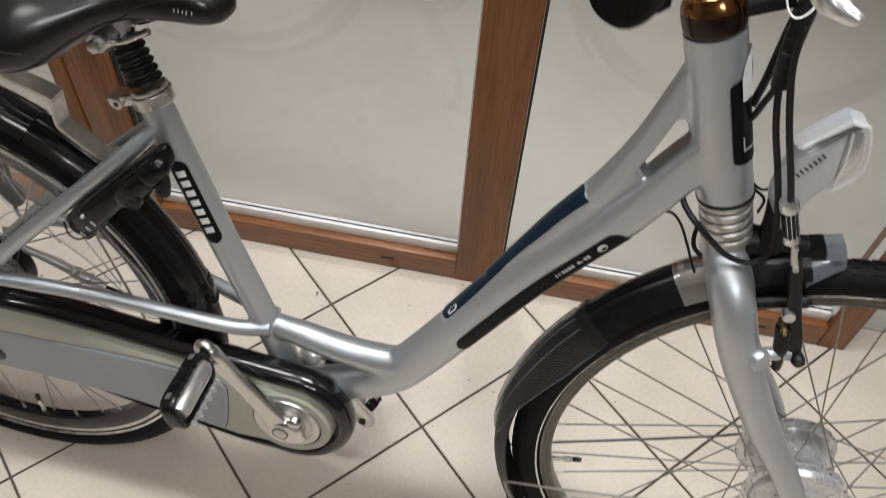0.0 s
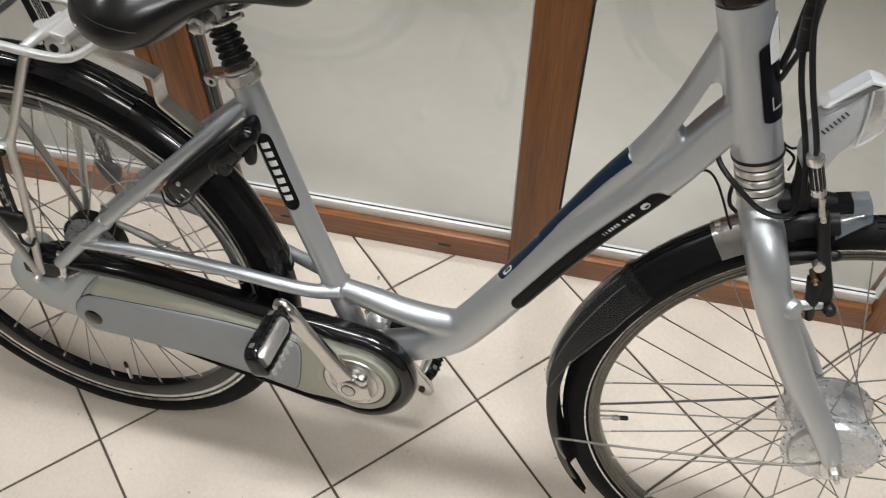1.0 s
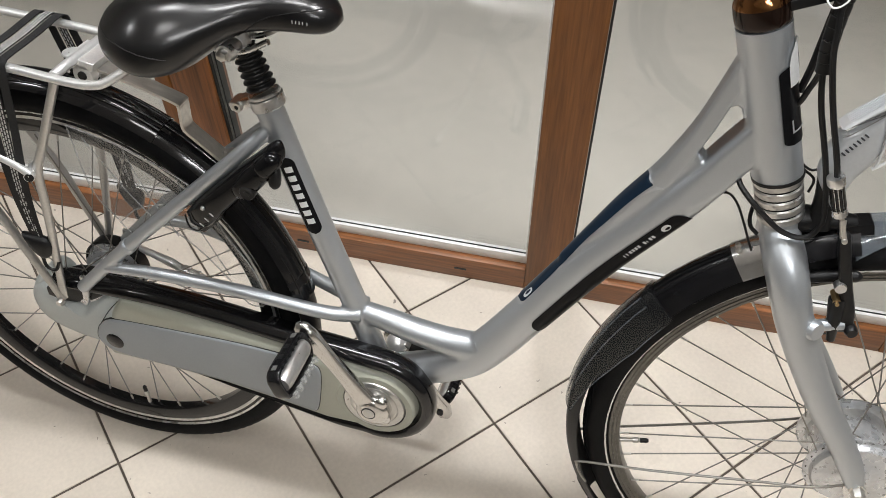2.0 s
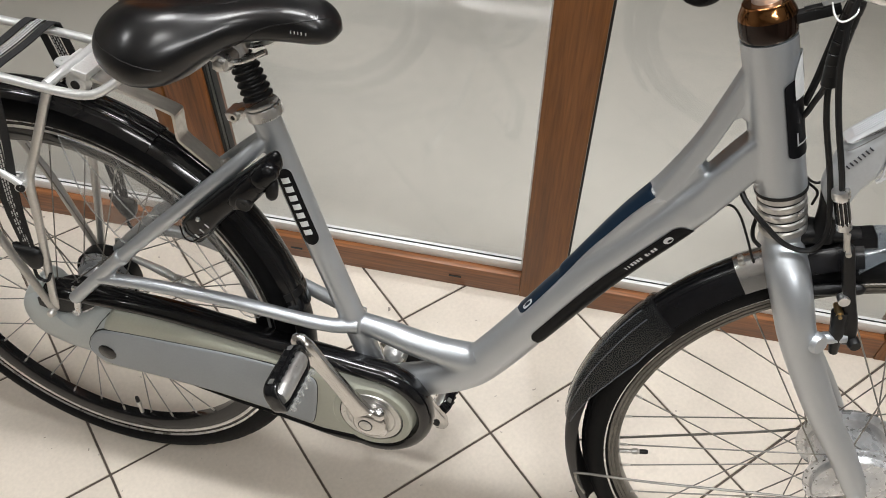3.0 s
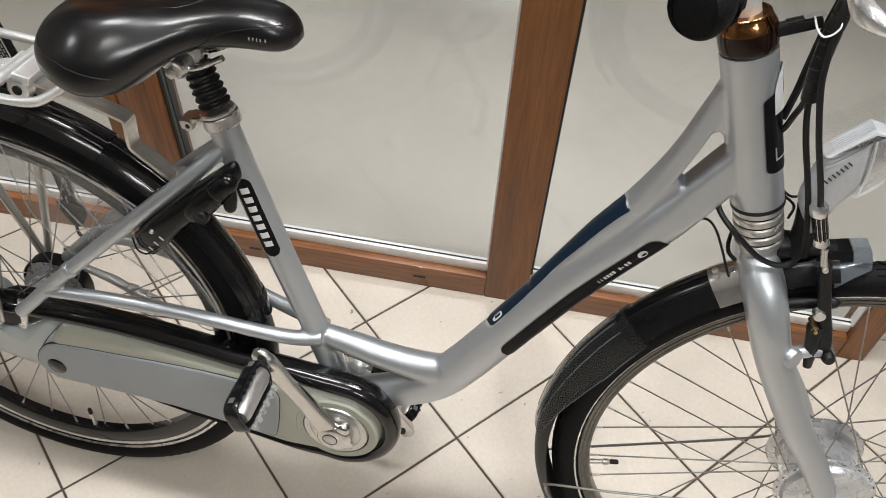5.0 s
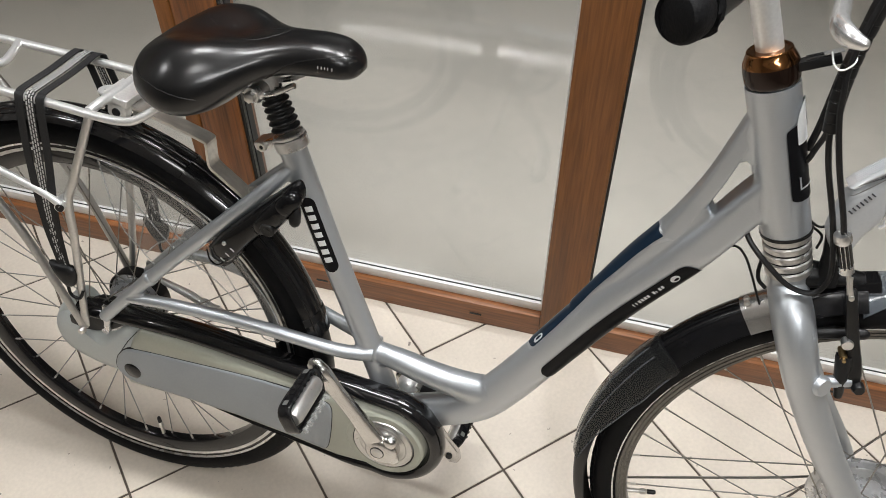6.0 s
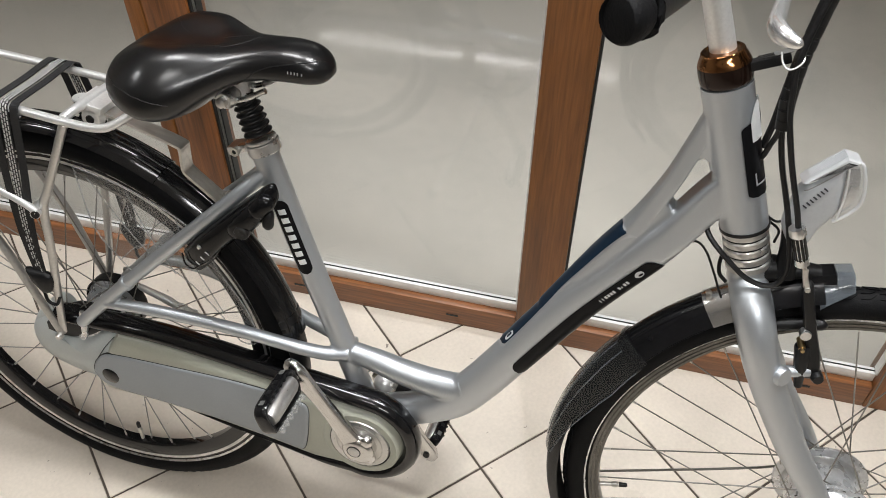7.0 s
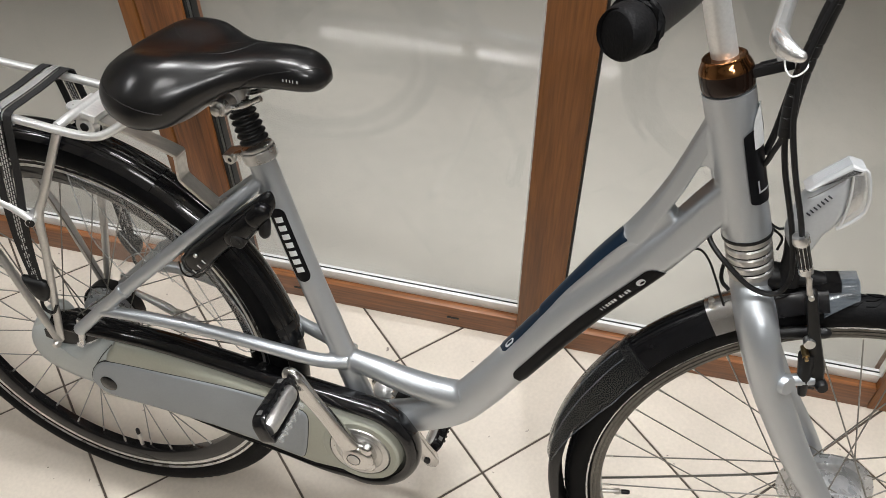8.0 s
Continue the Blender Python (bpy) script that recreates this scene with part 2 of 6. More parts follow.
def tube(points, radius, seg=14, per=6, caps=True, round_ends=False, square=2.0):
    """A tube along smooth points (u, v, w); radius: one number, or a (height, breadth) or number for each point."""
    n = len(points)
    if isinstance(radius, (int, float)):
        radius = [radius] * n
    rr = [(r, r) if isinstance(r, (int, float)) else r for r in radius]
    if isinstance(square, (int, float)):
        square = [square] * n
    line = glide([(*p, *r, e) for p, r, e in zip(points, rr, square)], per)
    at = [L(*q[:3]) for q in line]
    size = [(q[3], q[4]) for q in line]
    sq = [max(2.0, q[5]) for q in line]
    if round_ends:
        t0, t1 = (at[0] - at[1]).normalized(), (at[-1] - at[-2]).normalized()
        for f, s in ((0.55, 0.85), (0.9, 0.45)):
            at.insert(0, at[0] + t0 * size[0][0] * 0.5)
            size.insert(0, (size[0][0] * s, size[0][1] * s))
            sq = [sq[0]] + sq + [sq[-1]]
            at.append(at[-1] + t1 * size[-1][0] * 0.5)
            size.append((size[-1][0] * s, size[-1][1] * s))
    vs, fs, side = [], [], None
    for i, c in enumerate(at):
        t = (at[min(i + 1, len(at) - 1)] - at[max(i - 1, 0)]).normalized()
        if side is None:
            side = Vector((0, 1, 0)) if abs(t.y) < 0.9 else Vector((1, 0, 0))
        side = (side - t * side.dot(t)).normalized()
        up = t.cross(side)
        for k in range(seg):
            a = 2 * math.pi * k / seg
            p, q = section(a, sq[i])
            vs.append(c + up * (size[i][0] * p) + side * (size[i][1] * q))
    for i in range(len(at) - 1):
        for k in range(seg):
            j = (k + 1) % seg
            fs.append((i * seg + k, i * seg + j, (i + 1) * seg + j, (i + 1) * seg + k))
    if caps:
        fs.append(tuple(range(seg - 1, -1, -1)))
        fs.append(tuple((len(at) - 1) * seg + k for k in range(seg)))
    return vs, fs


def patch(points, radius, s0, s1, a0, a1, lift=0.0008, ends=0.25, ns=26, na=8, skew=0.0, round_end=(True, True), square=2.0):
    """A sticker on such a tube: from share s0 to s1 of its length, between the angles a0 and a1 (degrees; 90 is the far side, -90 the drive side)."""
    n = len(points)
    if isinstance(radius, (int, float)):
        radius = [radius] * n
    rr = [(r, r) if isinstance(r, (int, float)) else r for r in radius]
    if isinstance(square, (int, float)):
        square = [square] * n
    line = glide([(*p, *r, e) for p, r, e in zip(points, rr, square)], 12)
    run = [0.0]
    for p, q in zip(line, line[1:]):
        run.append(run[-1] + float(np.linalg.norm(q[:3] - p[:3])))
    vs, fs = [], []
    for i in range(ns + 1):
        f = i / ns
        s = (s0 + (s1 - s0) * f) * run[-1]
        j = max(0, min(len(line) - 2, int(np.searchsorted(run, s)) - 1))
        g = (s - run[j]) / max(1e-9, run[j + 1] - run[j])
        q = line[j] * (1 - g) + line[j + 1] * g
        c, t = L(*q[:3]), (L(*line[j + 1][:3]) - L(*line[j][:3])).normalized()
        side = Vector((0, 1, 0))
        side = (side - t * side.dot(t)).normalized()
        up = t.cross(side)
        h = 1.0
        if round_end[0] and f < ends:
            h = math.sqrt(max(0.0, 1 - ((ends - f) / ends) ** 2))
        if round_end[1] and f > 1 - ends:
            h = math.sqrt(max(0.0, 1 - ((f - 1 + ends) / ends) ** 2))
        mid, half = (a0 + a1) / 2 + skew * (f - 0.5), (a1 - a0) / 2 * max(h, 0.03)
        for k in range(na + 1):
            a = radians(mid + half * (2 * k / na - 1))
            x, y = section(a, max(2.0, q[5]))
            vs.append(c + up * ((q[3] + lift) * x) + side * ((q[4] + lift) * y))
    for i in range(ns):
        for k in range(na):
            o = i * (na + 1) + k
            fs.append((o, o + 1, o + na + 2, o + na + 1))
    return vs, fs


def lathe(profile, centre, axis, seg=32, closed=False):
    """Turns a profile of (radius, distance along the axis) about an axis through centre, both in cycle metres."""
    c, a = L(*centre), L(*axis).normalized()
    e = Vector((0, 0, 1)) if abs(a.z) < 0.8 else Vector((1, 0, 0))
    x = (e - a * e.dot(a)).normalized()
    y = a.cross(x)
    vs, fs, n = [], [], len(profile)
    for k in range(seg):
        t = 2 * math.pi * k / seg
        d = x * math.cos(t) + y * math.sin(t)
        for r, h in profile:
            vs.append(c + a * h + d * r)
    for k in range(seg):
        j = (k + 1) % seg
        for i in range(n if closed else n - 1):
            m = (i + 1) % n
            fs.append((k * n + i, j * n + i, j * n + m, k * n + m))
    if not closed:
        for i, flip in ((0, False), (n - 1, True)):
            if profile[i][0] > 1e-6:
                loop = [k * n + i for k in range(seg)]
                fs.append(tuple(loop if flip else loop[::-1]))
    return vs, fs


def arch(profile, centre, r, a0, a1, n=40, taper=None):
    """Sweeps a closed profile of (outward, w) along an arc about centre, from a0 to a1 degrees (0 ahead, 90 up)."""
    vs, fs, m = [], [], len(profile)
    for i in range(n + 1):
        f = i / n
        a = radians(a0 + (a1 - a0) * f)
        g = taper(f) if taper else 1.0
        for d, w in profile:
            vs.append(L(centre[0] + (r + d * g) * math.cos(a), centre[1] + (r + d * g) * math.sin(a), w * g))
    for i in range(n):
        for k in range(m):
            j = (k + 1) % m
            fs.append((i * m + k, i * m + j, (i + 1) * m + j, (i + 1) * m + k))
    fs.append(tuple(range(m)))
    fs.append(tuple(n * m + k for k in range(m - 1, -1, -1)))
    return vs, fs


def inset(outline, d):
    """An outline moved inward by d."""
    n, out = len(outline), []
    area = sum(outline[i][0] * outline[(i + 1) % n][1] - outline[(i + 1) % n][0] * outline[i][1] for i in range(n))
    s = 1 if area > 0 else -1
    for i in range(n):
        a, b, c = (Vector(outline[k % n]) for k in (i - 1, i, i + 1))
        t = ((c - b).normalized() + (b - a).normalized())
        t = t.normalized() if t.length > 1e-6 else (c - b).normalized()
        out.append((b.x - s * t.y * d, b.y + s * t.x * d))
    return out


def slab(outline, w0, w1, bevel=0.003, steps=3, smooth=0):
    """An outline of (u, v) made solid from w0 to w1, with rounded rims on the w1 side and small ones on the other."""
    if smooth:
        outline = [tuple(q) for q in glide(list(outline) + [outline[0]], smooth)[:-1]]
    rings = [(w0, 0.0)]
    for k in range(steps + 1):
        a = math.pi / 2 * k / steps
        rings.append((w1 - bevel + bevel * math.sin(a), bevel * (1 - math.cos(a))))
    vs, fs, n = [], [], len(outline)
    for w, d in rings:
        vs += [L(u, v, w) for u, v in (inset(outline, d) if d else outline)]
    for i in range(len(rings) - 1):
        for k in range(n):
            j = (k + 1) % n
            fs.append((i * n + k, i * n + j, (i + 1) * n + j, (i + 1) * n + k))
    fs.append(tuple(range(n - 1, -1, -1)))
    fs.append(tuple((len(rings) - 1) * n + k for k in range(n)))
    return vs, fs


def pillow(outline, w, half, steps=7, smooth=5, power=2.0):
    """An outline of (u, v) blown up to both sides of w by half."""
    outline = [tuple(q) for q in glide(list(outline) + [outline[0]], smooth)[:-1]]
    n = len(outline)
    cu, cv = sum(q[0] for q in outline) / n, sum(q[1] for q in outline) / n
    vs, fs, rows = [], [], []
    for k in range(-steps, steps + 1):
        a = math.pi / 2 * k / steps
        s, h = abs(math.cos(a)) ** (2 / power), math.sin(a)
        s = max(s, 0.02)
        rows.append((s, w + half * h))
    for s, h in rows:
        vs += [L(cu + (u - cu) * s, cv + (v - cv) * s, h) for u, v in outline]
    for i in range(len(rows) - 1):
        for k in range(n):
            j = (k + 1) % n
            fs.append((i * n + k, i * n + j, (i + 1) * n + j, (i + 1) * n + k))
    fs.append(tuple(range(n - 1, -1, -1)))
    fs.append(tuple((len(rows) - 1) * n + k for k in range(n)))
    return vs, fs


def block(size, at=(0, 0, 0), turn=(0, 0, 0), bevel=0.002):
    """A box with rounded edges, in plain x, y, z."""
    bm = bmesh.new()
    bmesh.ops.create_cube(bm, size=1.0, matrix=Matrix.Diagonal((*size, 1)))
    if bevel:
        bmesh.ops.bevel(bm, geom=bm.edges[:], offset=bevel, segments=2, profile=0.7, affect="EDGES")
    bm.verts.index_update()
    geo = [v.co.copy() for v in bm.verts], [tuple(v.index for v in f.verts) for f in bm.faces]
    bm.free()
    return moved(geo, pose(*at, *turn))


def ribbon(points, sides, width, thick):
    """A flat band along points (u, v, w); sides gives the direction of its breadth at each point."""
    line = glide([(*p, *s) for p, s in zip(points, sides)], 6)
    at = [L(*q[:3]) for q in line]
    across = [L(*q[3:]).normalized() for q in line]
    vs, fs = [], []
    for i, c in enumerate(at):
        t = (at[min(i + 1, len(at) - 1)] - at[max(i - 1, 0)]).normalized()
        s = (across[i] - t * across[i].dot(t)).normalized()
        o = t.cross(s)
        for a, b in ((-1, -1), (1, -1), (1, 1), (-1, 1)):
            vs.append(c + s * (a * width / 2) + o * (b * thick / 2))
    for i in range(len(at) - 1):
        for k in range(4):
            j = (k + 1) % 4
            fs.append((i * 4 + k, i * 4 + j, i * 4 + 4 + j, i * 4 + 4 + k))
    fs += [(3, 2, 1, 0), tuple(len(at) * 4 - 4 + k for k in range(4))]
    return vs, fs


def mesh(name, geo, mat, sharp=38):
    me = bpy.data.meshes.new(name)
    me.from_pydata([tuple(v) for v in geo[0]], [], geo[1])
    bm = bmesh.new()
    bm.from_mesh(me)
    bmesh.ops.recalc_face_normals(bm, faces=bm.faces[:])
    bm.to_mesh(me)
    bm.free()
    me.shade_smooth()
    me.set_sharp_from_angle(angle=radians(sharp))
    for m in (mat if isinstance(mat, (list, tuple)) else [mat]):
        me.materials.append(m)
    return me


def part(name, geo, mat, parent, label="", turn=None, sharp=38):
    """One mesh object under a thing or a part."""
    ob = new(name, mesh(name, moved(geo, turn) if turn else geo, mat, sharp))
    while parent.parent is not None and parent.parent.parent is not None:
        parent = parent.parent
    ob.parent = parent
    return tagged(ob, label)


def thing(name, m, label, category, group="", kind=""):
    ob = new(name)
    ob.matrix_world = m
    ob.empty_display_size = 0.1
    return tagged(ob, label, category, group, kind)


def solid(name, geo, mat, label="", category="", kind="structure"):
    return tagged(new(name, mesh(name, geo, mat)), label, category, "", kind)


def xyz_box(x0, x1, y0, y1, z0, z1, bevel=0.0):
    return block((x1 - x0, y1 - y0, z1 - z0), ((x0 + x1) / 2, (y0 + y1) / 2, (z0 + z1) / 2), (0, 0, 0), bevel)


# ---- the room ----
FRONT = 0.505      # front face of the wooden glazing
END = 0.794        # where the glazing ends
GRID_X, GRID_Y, GRID_TURN, TILE_SIDE = 0.0216, 0.1772, 46.17, 0.3126

ceiling = solid("ceiling", xyz_box(-3.2, 3.2, -4.2, 7.6, CEILING, CEILING + 0.1), CEILING_PAINT, "plain pale ceiling of the shop", "ceiling")
solid("wall_south", xyz_box(-3.2, 3.2, -4.5, -4.2, 0, CEILING), PAINT, "plain grey-beige shop wall", "wall")
solid("wall_west", xyz_box(-3.5, -3.2, -4.5, 7.9, 0, CEILING), PAINT, "plain grey-beige shop wall", "wall")
solid("wall_east", xyz_box(3.2, 3.5, -4.5, 7.9, 0, CEILING), PAINT, "plain grey-beige shop wall", "wall")
solid("wall_north", xyz_box(-3.2, 3.2, 7.6, 7.9, 0, CEILING), PAINT, "plain grey-beige wall behind the glazing", "wall")
solid("floor_hall", xyz_box(-3.2, 3.2, FRONT + 0.0605, 7.6, -0.05, 0.006), HALL_FLOOR, "smooth polished grey-beige floor behind the glass", "floor")


def ceiling_light(x, y, length, width, watts):
    t = thing("ceiling_light", pose(x, y, CEILING - 0.06), "long white ceiling light with a bright diffuser", "ceiling light", "ceiling lights")
    h, d = length / 2, width / 2
    part("housing", xyz_box(-h - 0.02, h + 0.02, -d - 0.02, d + 0.02, 0.012, 0.058, 0.004), PAINT, t)
    part("diffuser", xyz_box(-h - 0.01, h + 0.01, -d - 0.01, d + 0.01, -0.012, 0.010, 0.004), GLOW, t, "glowing diffuser")
    lamp = bpy.data.lights.new("tube", "AREA")
    lamp.shape, lamp.size, lamp.size_y, lamp.energy, lamp.color = "RECTANGLE", length, width, watts, LAMP_TINT
    new("tube", lamp).matrix_world = pose(x, y, CEILING - 0.08)


for spot in LAMP_SPOTS:
    ceiling_light(*spot)
# added spot, unseen: brightens the hall floor behind the centre pane
down = thing("downlight", pose(-0.20, 1.30, CEILING), "added unseen ceiling spot that brightens the floor behind the centre pane", "downlight")
part("trim_ring", lathe([(0.045, 0.001), (0.055, -0.001), (0.055, -0.006), (0.045, -0.006)], (0, 0, 0), (0, 1, 0), 32), ALLOY, down)
spot = bpy.data.lights.new("hall_fill_bulb", "SPOT")
spot.energy, spot.spot_size, spot.spot_blend, spot.shadow_soft_size, spot.color = HALL_FILL_WATTS, radians(54), 1.0, 0.04, LAMP_TINT
new("hall_fill_bulb", spot).matrix_world = pose(-0.20, 1.30, CEILING - 0.02)

# glazing: posts, bottom rails, beads, panes
TOP = 2.3


def post(name, x0, x1, label, y0=FRONT, depth=0.06, wood=WOOD):
    solid(name, xyz_box(x0, x1, y0, y0 + depth, 0, TOP, 0.003), wood, label, "door post")


post("trim_post_centre", 0.022, 0.108, "varnished brown wooden post between two panes")
post("trim_post_left_a", -0.706, -0.677, "varnished brown wooden jamb beside the bicycle")
post("trim_post_left_b", -0.6755, -0.588, "varnished brown wooden door stile", FRONT + 0.003, 0.06, WOOD_LIGHT)
post("trim_post_right", 0.742, END, "varnished brown wooden end post of the glazing")
post("trim_post_far", -2.2, -2.1, "varnished brown wooden post")
for name, x0, x1 in (("trim_rail_middle", -0.587, 0.0215), ("trim_rail_right", 0.1085, 0.7415), ("trim_rail_left", -2.0995, -0.7065)):
    solid(name, xyz_box(x0, x1, FRONT + 0.001, FRONT + 0.055, 0.0, 0.0625, 0.003), WOOD_RAIL, "varnished brown wooden bottom rail of the glazing", "rail")
    solid(name.replace("rail", "top_rail"), xyz_box(x0, x1, FRONT + 0.001, FRONT + 0.055, TOP - 0.09, TOP, 0.003), WOOD_RAIL, "varnished brown wooden top rail", "rail")
solid("trim_head", xyz_box(-2.2, END, FRONT, FRONT + 0.06, TOP + 0.001, CEILING, 0.0), PAINT, "plain panel above the glazing", "panel")
# small dark drain slots in the rails
for i, (x, z) in enumerate(((-0.117, 0.030), (0.375, 0.031), (0.619, 0.029), (-0.47, 0.030))):
    solid("trim_slot_%d" % (i + 1), xyz_box(x - 0.013, x + 0.013, FRONT - 0.0006, FRONT + 0.004, z - 0.0022, z + 0.0022), GASKET, "small dark drain slot in the rail", "slot")
PANES = (("window_1", -0.587, 0.0215), ("window_2", 0.1085, 0.7415), ("window_3", -2.0995, -0.7065))
for name, x0, x1 in PANES:
    w = tagged(new(name), "tall clear glass pane in a wooden frame", "window", "", "structure")
    w.matrix_world = pose((x0 + x1) / 2, FRONT + 0.03, 0)
    h = (x1 - x0) / 2
    part("glazing_bead", xyz_box(-h, h, -0.0125, 0.005, 0.063, 0.087, 0.002), BEAD, w, "white aluminium bead under the glass")
    part("gasket", join(xyz_box(-h, h, -0.0055, -0.0030, 0.0868, 0.0885), xyz_box(-h, -h + 0.004, -0.022, 0.004, 0.0905, TOP - 0.09)), GASKET, w, "thin black rubber gasket")
    part("side_bead", xyz_box(h - 0.003, h, -0.018, 0.004, 0.0905, TOP - 0.09), BEAD, w, "thin white bead beside the post")
    if name == "window_1":
        part("side_strip", xyz_box(-h + 0.0040, -h + 0.0075, -0.016, 0.004, 0.0905, TOP - 0.09), GREY_STRIP, w, "grey aluminium strip")
        part("gasket", xyz_box(-h + 0.0080, -h + 0.0105, -0.014, 0.004, 0.0905, TOP - 0.09), GASKET, w, "thin black rubber gasket")
    pane = part("pane", xyz_box(-h, h, 0.0055, 0.0095, 0.07, TOP - 0.085), GLASS, w, "clear glass pane")
    pane.visible_shadow = False

# ---- the bicycle ----
RW, UF, STEER, HEAD = 0.360, 1.154, 6.1, 68.47
cycle = thing("bicycle", pose(-0.63, 0.03, 0, -10.3, 0, -2.56),
              "silver low-step city bicycle with black mudguards on beige tiles", "bicycle")
AXIS_FOOT = L(UF - 0.06 / math.sin(radians(HEAD)), RW)
AXIS_WAY = L(-math.cos(radians(HEAD)), math.sin(radians(HEAD)))
FC = (1.1565, 0.3725)   # front axle
SW = Matrix.Translation(AXIS_FOOT) @ Matrix.Rotation(radians(4.0), 4, AXIS_WAY) @ Matrix.Translation(-AXIS_FOOT)
S = Matrix.Translation(AXIS_FOOT) @ Matrix.Rotation(radians(STEER), 4, AXIS_WAY) @ Matrix.Translation(-AXIS_FOOT)

# tubes
SEAT_TUBE = [(0.332, 0.760, 0), (0.385, 0.599, 0), (0.443, 0.436, 0), (0.487, 0.305, 0)]
part("seat_tube", tube(SEAT_TUBE, 0.0185, 24), SILVER, cycle)
MAIN = [(0.50, 0.322, 0), (0.565, 0.350, 0), (0.618, 0.386, 0), (0.656, 0.437, 0), (0.698, 0.507, 0), (0.768, 0.625, 0),
        (0.838, 0.7225, 0), (0.870, 0.769, 0), (0.896, 0.814, 0), (0.913, 0.8405, 0)]
MAIN_R = [(0.026, 0.024), (0.028, 0.024), (0.030, 0.0245), (0.030, 0.0245), (0.0295, 0.0245), (0.030, 0.0245), (0.0265, 0.0240),
          (0.0215, 0.0215), (0.0200, 0.0205), (0.0200, 0.0205)]
MAIN_SQ = [2, 2, 2, 2, 2, 2.05, 2.6, 5.0, 7.0, 7.0]
main_tube = part("main_tube", tube(MAIN, MAIN_R, 56, 8, True, False, MAIN_SQ), SILVER, cycle, "", None, 60)
BRANCH = [(0.736, 0.604, 0), (0.7865, 0.6945, 0), (0.820, 0.757, 0), (0.836, 0.794, 0), (0.852, 0.834, 0), (0.865, 0.8775, 0), (0.8770, 0.9185, 0), (0.882, 0.934, 0)]
part("upper_branch", tube(BRANCH, [(0.0165, 0.014), (0.0185, 0.0165), (0.0148, 0.0158), (0.0112, 0.0142), (0.0102, 0.0135), (0.0100, 0.0132), (0.0110, 0.0136), (0.014, 0.015)], 56, 8, True, False, [2, 2.4, 3.6, 5.5, 7, 7, 6, 4]), SILVER, cycle, "", None, 60)
part("gusset", slab([(0.800, 0.716), (0.828, 0.774), (0.842, 0.798), (0.854, 0.806), (0.862, 0.796), (0.868, 0.776), (0.850, 0.735), (0.825, 0.705)], -0.012, 0.0125, 0.006, 4), SILVER, cycle, "", None, 30)
part("gusset", slab([(0.870, 0.905), (0.866, 0.872), (0.8735, 0.866), (0.8785, 0.8690), (0.8835, 0.8655), (0.887, 0.856), (0.900, 0.856), (0.892, 0.905)], -0.0115, 0.0118, 0.005, 4), SILVER, cycle, "", None, 30)
part("weld_bead", lathe([(0.0130, -0.004), (0.0160, -0.002), (0.0160, 0.002), (0.0130, 0.004)], (0.884, 0.921, 0), (0.4, 0.9, 0), 28), SILVER, cycle)
part("step_tube", tube([(0.447, 0.4345, 0), (0.470, 0.4300, 0), (0.500, 0.4240, 0), (0.537, 0.4155, 0), (0.585, 0.4105, 0), (0.632, 0.4150, 0), (0.665, 0.443, 0)],
                       [0.0155, 0.0165, 0.0185, 0.020, 0.0212, 0.022, 0.018], 24), SILVER, cycle)
part("weld_bead", lathe([(0.0205, -0.003), (0.0232, -0.001), (0.0232, 0.002), (0.0205, 0.004)], (0.6330, 0.4190, 0), (0.92, 0.38, 0), 36), SILVER, cycle)
HEAD_A, HEAD_B = (0.8802, 0.958), (0.9405, 0.7925)
HA = (HEAD_B[0] - HEAD_A[0], HEAD_B[1] - HEAD_A[1], 0)
HEAD_PATH = [(HEAD_A[0] + HA[0] * k / 4, HEAD_A[1] + HA[1] * k / 4, 0) for k in range(5)]
HEAD_R = [0.0275, 0.0270, 0.0268, 0.0270, 0.0275]
head_tube = part("head_tube", tube(HEAD_PATH, HEAD_R, 32), SILVER, cycle)
for sgn in (1, -1):
    part("chain_stay", tube([(0.452, 0.436, 0.012 * sgn), (0.400, 0.439, 0.026 * sgn), (0.266, 0.464, 0.046 * sgn), (0.150, 0.474, 0.060 * sgn), (0.075, 0.466, 0.060 * sgn)],
                            [(0.012, 0.011), 0.0105, 0.0098, 0.0095, 0.0092], 16), SILVER, cycle)
    stay = part("seat_stay", tube([(0.343, 0.735, 0.003 * sgn), (0.326, 0.719, 0.016 * sgn), (0.296, 0.690, 0.030 * sgn), (0.222, 0.619, 0.046 * sgn), (0.116, 0.513, 0.056 * sgn), (0.020, 0.410, 0.060 * sgn)],
                                  [0.0100, 0.0102, 0.0103, 0.0102, 0.0101, 0.0100], 16), SILVER, cycle)
    part("weld_ring", lathe([(0.0105, -0.006), (0.0120, -0.004), (0.0120, 0.004), (0.0105, 0.006)], (0.116, 0.513, 0.056 * sgn), (0.7, 0.72, -0.07 * sgn), 20), SILVER, stay)
    part("dropout", slab([(0.030, 0.424), (0.012, 0.424), (0.006, 0.372), (0.014, 0.369), (0.022, 0.400)], (0.050 if sgn > 0 else -0.070), (0.055 if sgn > 0 else -0.065), 0.001), ALLOY, stay)
part("bottom_bracket", lathe([(0.0, -0.037), (0.022, -0.037), (0.024, -0.034), (0.024, 0.034), (0.022, 0.037), (0.0, 0.037)], (0.487, 0.305, 0), (0, 0, 1), 28), SILVER, cycle)

